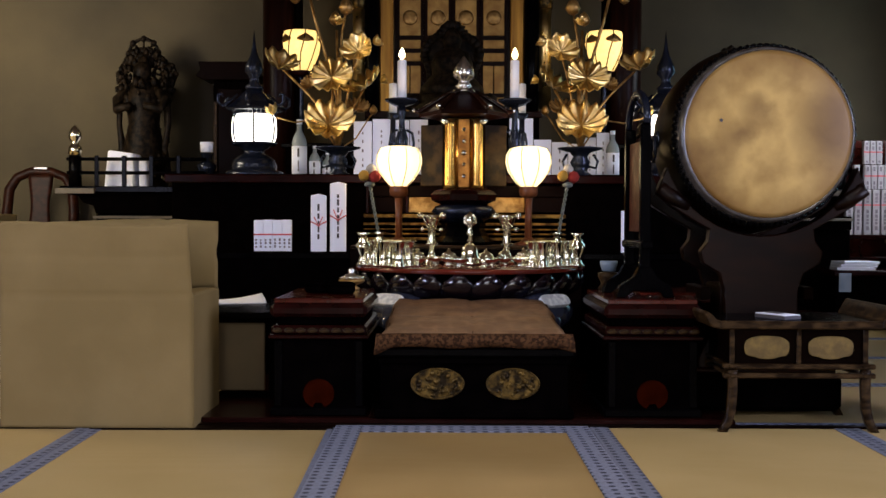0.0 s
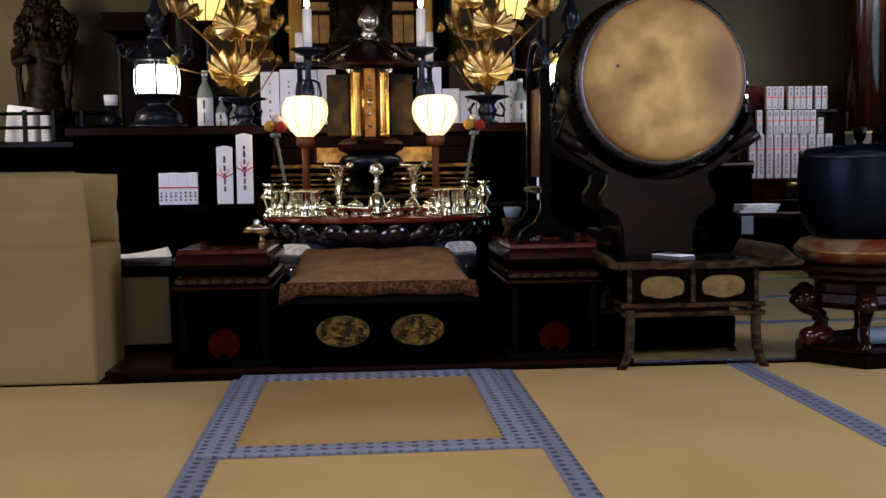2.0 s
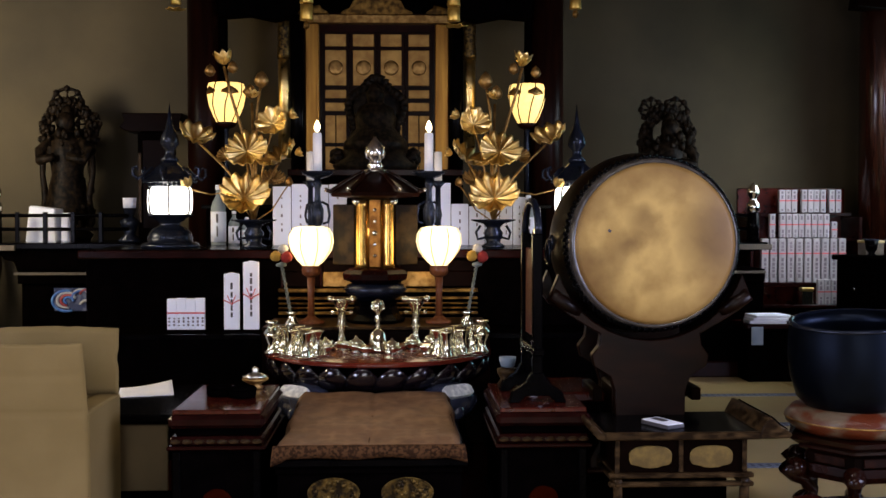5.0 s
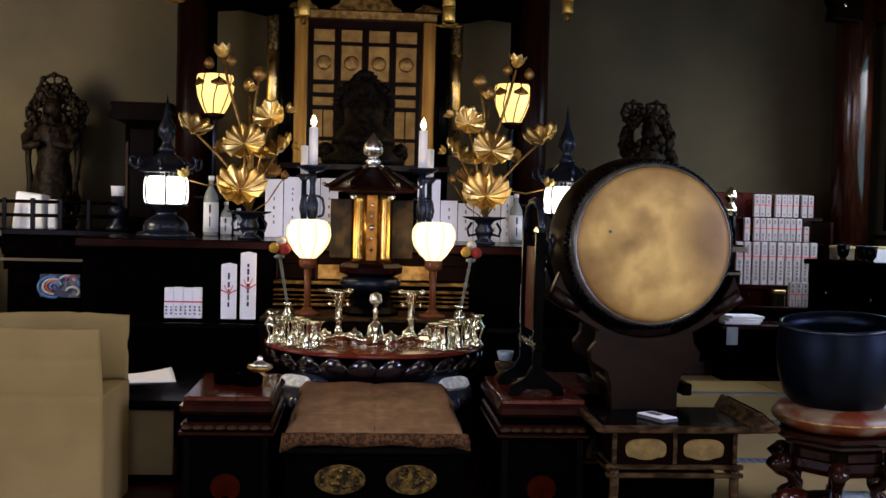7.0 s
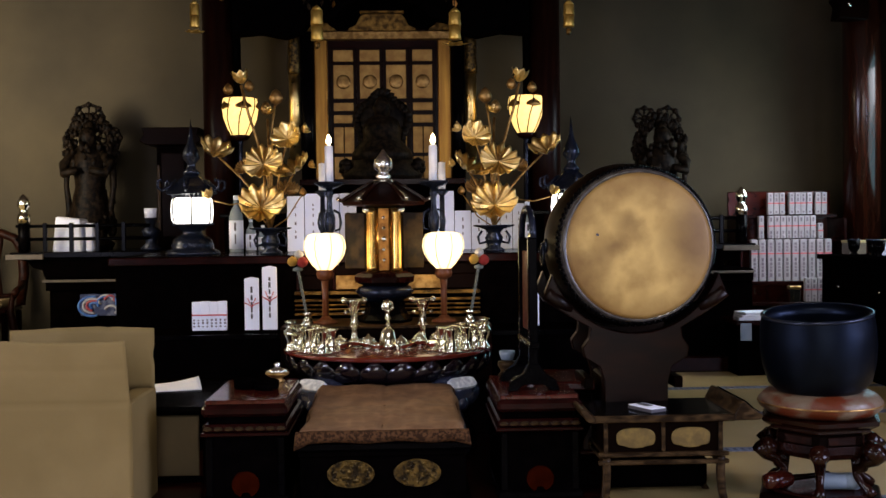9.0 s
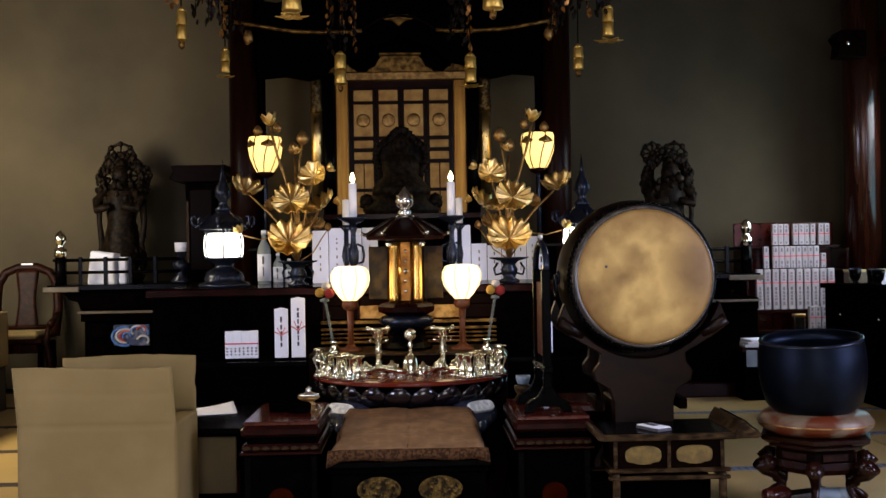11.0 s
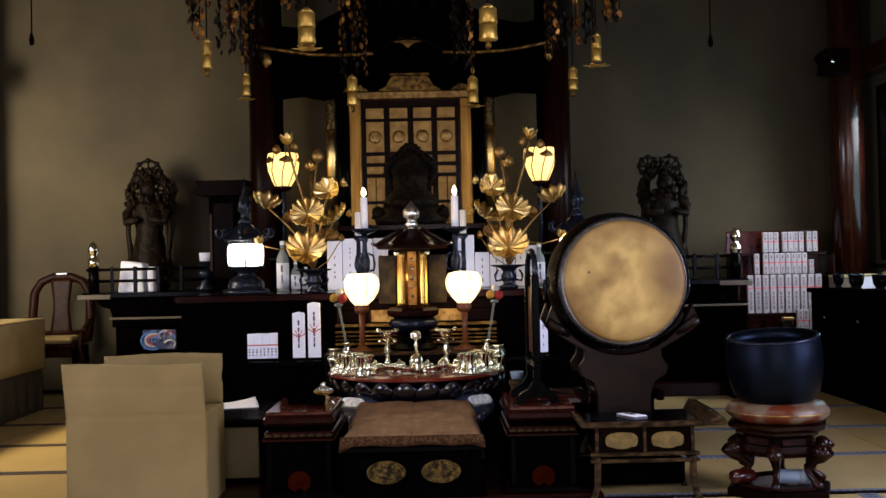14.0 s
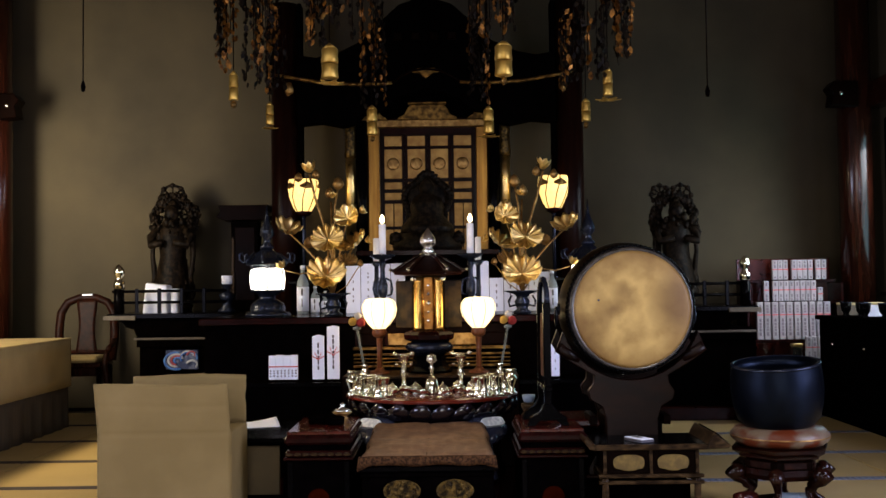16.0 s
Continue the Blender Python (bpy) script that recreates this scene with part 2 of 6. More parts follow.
AMBER = mat("amber_gilt", (0.13, 0.05, 0.010), 0.28, 0.9, second=(0.28, 0.12, 0.024), scale=25, bump=0.4, bump_scale=60)
OLDDOOR = mat("dim_gilt_door", (0.004, 0.0024, 0.001), 0.5, second=(0.022, 0.013, 0.004), scale=12, mix=(0.45, 0.6), spec=0.08)
CHAIRWOOD = mat("red_brown_carved_wood", (0.008, 0.002, 0.0009), 0.45, second=(0.022, 0.0055, 0.002), scale=26, bump=0.5, bump_scale=45, spec=0.08)
ENGRAVED = mat("engraved_silver", (0.55, 0.58, 0.66), 0.4, 0.0, second=(0.90, 0.92, 0.96), scale=45, bump=0.5, bump_scale=60)
REDINK = mat("red_cord", (0.50, 0.06, 0.07), 0.6)
HIDE = hide_mat()
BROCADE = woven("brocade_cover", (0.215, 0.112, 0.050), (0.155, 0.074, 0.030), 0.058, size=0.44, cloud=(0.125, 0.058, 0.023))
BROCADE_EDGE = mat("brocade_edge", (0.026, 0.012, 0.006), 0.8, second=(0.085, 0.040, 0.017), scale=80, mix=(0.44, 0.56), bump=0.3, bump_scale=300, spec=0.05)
CRADLEWOOD = mat("warm_dark_wood", (0.0032, 0.0009, 0.0004), 0.36, second=(0.010, 0.0028, 0.0009), scale=6, stretch=(1, 1, 3), mix=(0.35, 0.7), spec=0.15)
CUSHION = mat("cushion_brocade", (0.085, 0.016, 0.0045), 0.34, second=(0.13, 0.092, 0.06), scale=8, mix=(0.46, 0.58), bump=0.4, spec=0.3)
WAX = mat("white_wax", (0.85, 0.83, 0.86), 0.4)
FLAME = mat("candle_flame", (1, 0.8, 0.5), 0.5, glow=(1.0, 0.72, 0.38, 14))
GLOBE = mat("lit_glass", (0.9, 0.8, 0.6), 0.3, second=(0.95, 0.85, 0.65), glow=(1.0, 0.79, 0.40, 2.3))
TULIP = mat("lit_petal_glass", (0.8, 0.6, 0.3), 0.4, second=(0.9, 0.7, 0.4), scale=30, glow=(1.0, 0.66, 0.19, 1.55))
BELLGOLD = mat("bright_gilt_tube", (0.34, 0.19, 0.030), 0.36, 0.75, second=(0.72, 0.46, 0.10), scale=14, mix=(0.3, 0.7), bump=0.35, bump_scale=60)
LACEGOLD = mat("orange_gilt_lace", (0.05, 0.016, 0.002), 0.42, 0.7, second=(0.34, 0.14, 0.018), scale=26, mix=(0.35, 0.65), bump=0.5, bump_scale=60)
HONEY = mat("honey_gilt", (0.55, 0.27, 0.05), 0.26, 0.95, second=(0.86, 0.52, 0.13), scale=7, stretch=(3, 3, 0.6), bump=0.1)
PANE = mat("lit_lantern_pane", (0.9, 0.85, 0.75), 0.4, glow=(1.0, 0.93, 0.80, 7.0))
CURTAIN = mat("daylit_curtain", (0.6, 0.8, 0.85), 0.8, second=(0.7, 0.88, 0.92), scale=3, stretch=(1, 9, 0.2), glow=(0.42, 0.80, 0.95, 2.8))
CLOTH = mat("cream_cloth", (0.42, 0.31, 0.13), 0.85, second=(0.48, 0.36, 0.16), scale=3, bump=0.1)
SKIRT = mat("grey_brown_cloth", (0.06, 0.0432, 0.024), 0.9, second=(0.08, 0.0576, 0.0336), scale=4, stretch=(9, 9, 0.4))
STEM = mat("green_cord", (0.10, 0.12, 0.10), 0.6, second=(0.22, 0.24, 0.22), scale=40)
YELLOW = mat("yellow_wool", (0.40, 0.22, 0.03), 0.95, bump=0.6, bump_scale=150)
SCARLET = mat("red_wool", (0.24, 0.018, 0.012), 0.95, bump=0.6, bump_scale=150)
WHITEWOOL = mat("white_wool", (0.42, 0.40, 0.36), 0.95, bump=0.6, bump_scale=150)
PALEBLUE = mat("pale_blue_paper", (0.16, 0.21, 0.27), 0.5, second=(0.22, 0.27, 0.33), scale=8)
BLUE = mat("blue_paint", (0.03, 0.12, 0.45), 0.5, second=(0.10, 0.25, 0.6), scale=20)
ROSE = mat("rose_paint", (0.30, 0.035, 0.045), 0.5, second=(0.38, 0.09, 0.10), scale=20)
DEEPRED = mat("carved_red_paint", (0.040, 0.004, 0.003), 0.55, second=(0.075, 0.02, 0.010), scale=24, mix=(0.5, 0.62), bump=0.6, bump_scale=50, spec=0.1)
DAISRED = mat("bright_red_lacquer", (0.095, 0.010, 0.005), 0.16, second=(0.13, 0.018, 0.009), scale=10, rough_var=0.05)
DARKBORDER = mat("dark_mat_border", (0.030, 0.020, 0.016), 0.8, second=(0.05, 0.036, 0.030), scale=60)
PALE = mat("pale_wood_edge", (0.08, 0.064, 0.044), 0.6, second=(0.112, 0.088, 0.06), scale=12)
TAN = mat("tan_board", (0.072, 0.048, 0.01628), 0.7, second=(0.092, 0.0624, 0.0222), scale=5)
CEIL = mat("ceiling_boards", (0.10, 0.06, 0.03), 0.6, second=(0.15, 0.09, 0.05), scale=4, stretch=(8, 1, 1))
GREYGLASS = mat("bottle_glass", (0.24, 0.272, 0.288), 0.15, second=(0.288, 0.32, 0.336), scale=5)


# ---- mesh helpers ----
class Shape:
    """Gathers simple solids into one mesh."""

    def __init__(self):
        self.bm = bmesh.new()

    def take(self, tmp, m=None, smooth=False):
        for f in tmp.faces:
            f.smooth = smooth
        if m is not None:
            tmp.transform(m)
        me = bpy.data.meshes.new("tmp")
        tmp.to_mesh(me)
        tmp.free()
        self.bm.from_mesh(me)
        bpy.data.meshes.remove(me)
        return self

    def box(self, x0, x1, y0, y1, z0, z1, bevel=0.004, m=None):
        t = bmesh.new()
        bmesh.ops.create_cube(t, size=1)
        t.transform(Matrix.LocRotScale(((x0 + x1) / 2, (y0 + y1) / 2, (z0 + z1) / 2), None, (x1 - x0, y1 - y0, z1 - z0)))
        if bevel:
            bmesh.ops.bevel(t, geom=t.edges[:], offset=min(bevel, 0.45 * min(x1 - x0, y1 - y0, z1 - z0)), segments=1, affect="EDGES", profile=0.7)
        return self.take(t, m)

    def lathe(self, profile, seg=24, at=(0, 0, 0), m=None, smooth=True, turn=0.0, closed=False):
        """profile: (radius, z) from bottom to top; closed: a ring, open in the middle."""
        t = bmesh.new()
        rings = []
        for r, z in profile:
            if r < 1e-5:
                rings.append([t.verts.new((0, 0, z))])
            else:
                rings.append([t.verts.new((r * math.cos(turn + 2 * math.pi * k / seg), r * math.sin(turn + 2 * math.pi * k / seg), z)) for k in range(seg)])
        for a, b in zip(rings, rings[1:] + (rings[:1] if closed else [])):
            for k in range(seg):
                k2 = (k + 1) % seg
                if len(a) == 1 and len(b) == 1:
                    continue
                if len(a) == 1:
                    t.faces.new((a[0], b[k2], b[k]))
                elif len(b) == 1:
                    t.faces.new((a[k], a[k2], b[0]))
                else:
                    t.faces.new((a[k], a[k2], b[k2], b[k]))
        if len(rings[0]) > 1 and not closed:
            t.faces.new(rings[0][::-1])
        if len(rings[-1]) > 1 and not closed:
            t.faces.new(rings[-1])
        mm = Matrix.Translation(at)
        return self.take(t, mm if m is None else m @ mm, smooth)

    def prism(self, outline, y0, y1, m=None, bevel=0.0):
        """An outline in x and z, given depth along y."""
        t = bmesh.new()
        a = [t.verts.new((x, y0, z)) for x, z in outline]
        b = [t.verts.new((x, y1, z)) for x, z in outline]
        t.faces.new(a)
        t.faces.new(b[::-1])
        for k in range(len(a)):
            k2 = (k + 1) % len(a)
            t.faces.new((a[k2], a[k], b[k], b[k2]))
        bmesh.ops.recalc_face_normals(t, faces=t.faces[:])
        if bevel:
            bmesh.ops.bevel(t, geom=t.edges[:], offset=bevel, segments=1, affect="EDGES", profile=0.7)
        return self.take(t, m)

    def tube(self, path, radius, seg=8, m=None):
        t = bmesh.new()
        path = [Vector(p) for p in path]
        radii = radius if isinstance(radius, (list, tuple)) else [radius] * len(path)
        rings = []
        for i, p in enumerate(path):
            d = (path[min(i + 1, len(path) - 1)] - path[max(i - 1, 0)]).normalized()
            side = d.cross(Vector((0, 1, 0.01)) if abs(d.y) < 0.9 else Vector((1, 0, 0.01))).normalized()
            up = side.cross(d)
            rings.append([t.verts.new(p + radii[i] * (side * math.cos(2 * math.pi * k / seg) + up * math.sin(2 * math.pi * k / seg))) for k in range(seg)])
        for a, b in zip(rings, rings[1:]):
            for k in range(seg):
                t.faces.new((a[k], a[(k + 1) % seg], b[(k + 1) % seg], b[k]))
        t.faces.new(rings[0][::-1])
        t.faces.new(rings[-1])
        bmesh.ops.recalc_face_normals(t, faces=t.faces[:])
        return self.take(t, m, True)

    def ball(self, at, r, squash=(1, 1, 1), sub=2, rough=0.0, m=None):
        t = bmesh.new()
        bmesh.ops.create_icosphere(t, subdivisions=sub, radius=r)
        if rough:
            for v in t.verts:
                v.co *= 1 + rough * noise.noise(v.co * (2.5 / r) + Vector(at) * 7)
        mm = Matrix.LocRotScale(at, None, squash)
        return self.take(t, mm if m is None else m @ mm, True)

    def sheet(self, fn, nu, nv, thick=0.003, m=None, closed=False):
        """A curved sheet with thickness: fn(u, v) in 0..1 gives a place."""
        t = bmesh.new()
        g = [[t.verts.new(fn(i / nu, j / nv)) for j in range(nv + 1)] for i in range(nu + 1)]
        for i in range(nu):
            for j in range(nv):
                t.faces.new((g[i][j], g[i + 1][j], g[i + 1][j + 1], g[i][j + 1]))
        bmesh.ops.recalc_face_normals(t, faces=t.faces[:])
        bmesh.ops.solidify(t, geom=t.faces[:], thickness=thick)
        return self.take(t, m, True)


def mesh_of(name, shape, material):
    me = bpy.data.meshes.new(name)
    shape.bm.to_mesh(me)
    shape.bm.free()
    me.materials.append(material)
    return me


def part(name, shape, material, parent, label=""):
    ob = new(name, mesh_of(name, shape, material))
    ob.parent = parent
    return tagged(ob, label) if label else ob


def thing(name, at, label, category, group="", turn=0.0):
    ob = new(name)
    ob.empty_display_size = 0.1
    ob.matrix_world = pose(*at, 0, 0, turn)
    return tagged(ob, label, category, group)


def solo(name, shape, material, at, label, category, group="", turn=0.0, kind=""):
    ob = new(name, mesh_of(name, shape, material))
    ob.matrix_world = pose(*at, 0, 0, turn)
    return tagged(ob, label, category, group, kind)


def structure(name, shape, material, label="", category=""):
    return solo(name, shape, material, (0, 0, 0), label, category, kind="structure")


def S():
    return Shape()


# ---- the hall ----
floor = structure("floor", S().box(-4.6, 4.6, -9.2, 5.4, -0.2, -0.05, 0), DARKWOOD, "wooden sub-floor under straw tatami mats", "floor")
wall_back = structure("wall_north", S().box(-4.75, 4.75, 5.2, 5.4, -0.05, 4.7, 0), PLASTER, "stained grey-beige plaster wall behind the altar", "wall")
# Opening at y 0.7 to 2.1 is added to hold the left fill lamps.
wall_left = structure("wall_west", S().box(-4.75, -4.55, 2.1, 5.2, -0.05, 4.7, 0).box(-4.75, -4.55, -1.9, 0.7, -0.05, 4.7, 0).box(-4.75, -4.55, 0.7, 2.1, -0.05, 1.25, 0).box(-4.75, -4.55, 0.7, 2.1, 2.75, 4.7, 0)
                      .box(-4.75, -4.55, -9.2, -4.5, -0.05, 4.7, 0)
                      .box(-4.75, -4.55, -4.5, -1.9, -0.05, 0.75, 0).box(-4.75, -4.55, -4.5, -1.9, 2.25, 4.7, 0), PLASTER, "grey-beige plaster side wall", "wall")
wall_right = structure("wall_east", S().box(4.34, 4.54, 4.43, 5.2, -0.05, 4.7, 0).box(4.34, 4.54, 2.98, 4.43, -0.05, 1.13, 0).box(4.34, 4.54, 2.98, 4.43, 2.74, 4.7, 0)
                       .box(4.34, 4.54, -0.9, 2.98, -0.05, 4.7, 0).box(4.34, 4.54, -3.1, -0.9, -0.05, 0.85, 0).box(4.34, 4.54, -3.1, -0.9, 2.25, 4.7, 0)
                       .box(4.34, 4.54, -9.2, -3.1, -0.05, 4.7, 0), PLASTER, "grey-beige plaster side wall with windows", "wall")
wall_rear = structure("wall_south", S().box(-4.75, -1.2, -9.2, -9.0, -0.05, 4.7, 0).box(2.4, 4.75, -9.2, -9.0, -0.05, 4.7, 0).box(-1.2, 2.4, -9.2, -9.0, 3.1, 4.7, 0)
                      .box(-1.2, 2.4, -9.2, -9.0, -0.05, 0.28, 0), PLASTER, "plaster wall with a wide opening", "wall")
ceiling = structure("ceiling", S().box(-4.75, 4.75, -9.2, 5.4, 4.6, 4.75, 0), CEIL, "dark boarded ceiling", "ceiling")

for x in (-4.225, 4.085):
    p = structure("pillar", S().lathe([(0.158, 0), (0.158, 4.6)], 32, (x, 4.62, 0)), VARNISH, "polished red-brown round wooden pillar", "pillar")
    sgn = 1 if x > 0 else -1
    n = structure("beam", S().box(x + (0.10 if sgn > 0 else -0.30), x + (0.30 if sgn > 0 else -0.10), -9.0, 4.62, 2.86, 3.10, 0.01), VARNISH, "red-brown wall beam along the side wall", "beam")
    e = structure("beam_end", S().prism([(-0.13, -0.11), (0.13, -0.13), (0.13, 0.12), (-0.10, 0.12), (-0.15, 0.06), (-0.11, 0.0)], -0.09, 0.09,
                  pose(x - sgn * 0.16, 4.5, 2.98, 0, 0, 0 if sgn > 0 else 180), 0.008), DARKWOOD, "carved dark beam end with a metal fitting", "beam end")
    part("fitting", S().lathe([(0.02, 0), (0.02, 0.012), (0.0, 0.016)], 12, m=pose(x - sgn * 0.2, 4.408, 2.98, 90)), BRASS, e, "small round brass fitting")

window = tagged(thing("window_1", (4.34, 3.705, 1.13), "dark-framed window with pale blue daylit curtain", "window"), kind="structure")
part("window_frame", S().box(-0.05, 0.06, -0.725, -0.66, 0, 1.61, 0.004).box(-0.05, 0.06, 0.66, 0.725, 0, 1.61, 0.004).box(-0.05, 0.06, -0.66, 0.66, 1.55, 1.61, 0.004)
     .box(-0.05, 0.06, -0.66, 0.66, 0, 0.05, 0.004), MATT, window)
part("curtain", S().sheet(lambda u, v: Vector((0.11 + 0.02 * math.sin(u * 60), -0.70 + 1.40 * u, 0.03 + 1.55 * v)), 90, 2, 0.004), CURTAIN, window, "pale blue daylit curtain")
tagged(structure("window_sill", S().box(4.22, 4.40, 2.97, 4.45, 1.06, 1.10, 0.005), DARKWOOD, "dark wooden sill under the window", "sill"))

# ---- floor mats ----
mesh_cache = {}


def mat_meshes(w, l, left, right, fine, dark):
    key = (round(w, 3), round(l, 3), left, right, fine, dark)
    if key not in mesh_cache:
        body = mesh_of("tatami_mat", S().box(-w / 2, w / 2, -l / 2, l / 2, -0.05, 0, 0.006), OLDRUSH if fine else RUSH)
        edge = S().box(-w / 2, -w / 2 + left, -l / 2, l / 2, -0.046, 0.003, 0.002).box(w / 2 - right, w / 2, -l / 2, l / 2, -0.046, 0.003, 0.002)
        if fine:
            edge.box(-w / 2 + left, w / 2 - right, -l / 2, -l / 2 + 0.085, -0.046, 0.003, 0.002)
            edge.box(-w / 2 + left, w / 2 - right, l / 2 - 0.115, l / 2, -0.046, 0.003, 0.002)
        mesh_cache[key] = body, mesh_of("border", edge, BORDER_FINE if fine else DARKBORDER if dark else BORDER)
    return mesh_cache[key]


def lay_mat(x, y, w, l, across=False, left=0.045, right=0.045, fine=False, lean=0.0, lift=0.0, dark=False):
    """lean: how far the mat drifts sideways for each metre towards the hall's rear."""
    body, edge = mat_meshes(w - 0.003, l - 0.009, left, right, fine, dark)
    ob = new("tatami_mat", body)
    ob.parent = floor
    ob.matrix_world = pose(x - lean * y, y, lift, 0, 0, 90 if across else math.degrees(math.atan(lean)))
    e = new("border", edge)
    e.parent = ob
    return ob


lay_mat(0.0, -0.555, 0.913, 1.11, left=0.097, right=0.093, fine=True, lean=0.008, lift=0.003)
seams = [-4.50, -4.055, -3.145, -2.235, -1.325, -0.457, 0.457, 1.383, 2.293, 3.203, 4.113, 4.32]
for x0, x1 in zip(seams, seams[1:]):
    middle = x0 == -0.457
    y = -1.115 if middle else -0.07 if x1 < 0 else 0.0
    while y > -9.0:
        l = min(1.86, y + 9.0)
        if l > 0.3:
            lay_mat((x0 + x1) / 2, y - l / 2, x1 - x0, l, left=0.066 if middle else 0.068 if x0 == 0.457 else 0.045,
                    right=0.006 if middle else 0.024 if x1 == -0.457 else 0.045, lean=0.012 if middle else 0.022 if x1 < 0 else 0.0, lift=0.001 if middle else 0.0)
        y -= 1.86
for k in range(5):
    y = 0.05 + 0.985 * k + 0.49
    for x in (1.95, 3.85):
        lay_mat(x, y, 0.985, 1.9, True)
    for x in (-1.95, -3.8):
        lay_mat(x, y, 0.985, 1.85, True, dark=True)
structure("threshold", S().box(-4.5, 4.3, 0.004, 0.046, -0.05, 0.004, 0.003).box(-4.5, -0.461, -0.064, 0.002, -0.05, 0.002, 0.003), DARKWOOD, "dark wooden threshold between the mats", "threshold")
structure("altar_floor", S().box(-1.02, 1.0, 0.05, 5.2, -0.05, 0.02, 0.004), DARKRED, "dark red-brown wooden floor under the altar", "floor")

# ---- cardboard box ----
def cardboard_box():
    t = thing("cardboard_box", (-1.30, 0.145, 0), "open brown cardboard box with raised flaps on the mats", "box")
    w, d, h = 0.345, 0.205, 0.475
    def front_sheet(u, v):
        x = -w + (2 * w - 0.004) * u
        z = 0.73 * v
        k = max(0.0, (z - h) / 0.25)
        x -= 0.016 * k
        dent = 0.004 * math.exp(-((z - h) / 0.008) ** 2) + 0.003 * math.exp(-((z - 0.615) / 0.008) ** 2)
        y = -d - 0.010 * k + dent + 0.003 * noise.noise(Vector((x * 5, z * 5, 1))) * min(1, 4 * v)
        return Vector((x, y, z + (0.006 * math.sin(u * 5 + 1) + 0.004 * noise.noise(Vector((u * 14, 1, 3)))) * k))

    part("front_panel", S().sheet(front_sheet, 40, 60, 0.006), CARD, t)
    part("back_panel", S().box(-w, w, d - 0.007, d, 0.0, h, 0.002), CARD, t)
    part("side_panel", S().box(-w, -w + 0.007, -d + 0.008, d - 0.008, 0.0, h, 0.002), CARD, t)
    part("side_panel", S().box(w - 0.007, w, -d + 0.008, d - 0.008, 0.0, h, 0.002), CARD, t)
    part("bottom_panel", S().box(-w + 0.008, w - 0.008, -d + 0.008, d - 0.008, 0.001, 0.008, 0), CARD, t)

    def flap(y, top, lean, x0, x1, seed, corner):
        def fn(u, v):
            x = x0 + (x1 - x0) * u
            z = h + (top - h) * v
            wob = 0.004 * noise.noise(Vector((x * 6, z * 6, seed)))
            cut = 0.0
            if corner and u > 0.93 and 0.45 < v < 0.62:
                cut = 0.006
            zz = z + (0.006 * math.sin(u * 5 + seed) + 0.004 * noise.noise(Vector((u * 14, seed, 3)))) * v
            return Vector((x - cut, y + lean * v * v + wob * v, zz))
        return S().sheet(fn, 40, 10, 0.006)

    part("back_flap", flap(d - 0.003, 0.742, 0.012, -w + 0.06, w - 0.004, 5.0, True), CARD, t)
    part("side_flap", S().sheet(lambda u, v: Vector((w - 0.003 - 0.09 * v, -d + 0.02 + (2 * d - 0.04) * u, h + 0.003 + 0.02 * v - 0.02 * v * v)), 8, 6, 0.006), CARD, t)
    part("side_flap", S().sheet(lambda u, v: Vector((-w + 0.003 + 0.12 * v, -d + 0.02 + (2 * d - 0.04) * u, h + 0.003 - 0.10 * v * v)), 8, 6, 0.006), CARD, t)


cardboard_box()


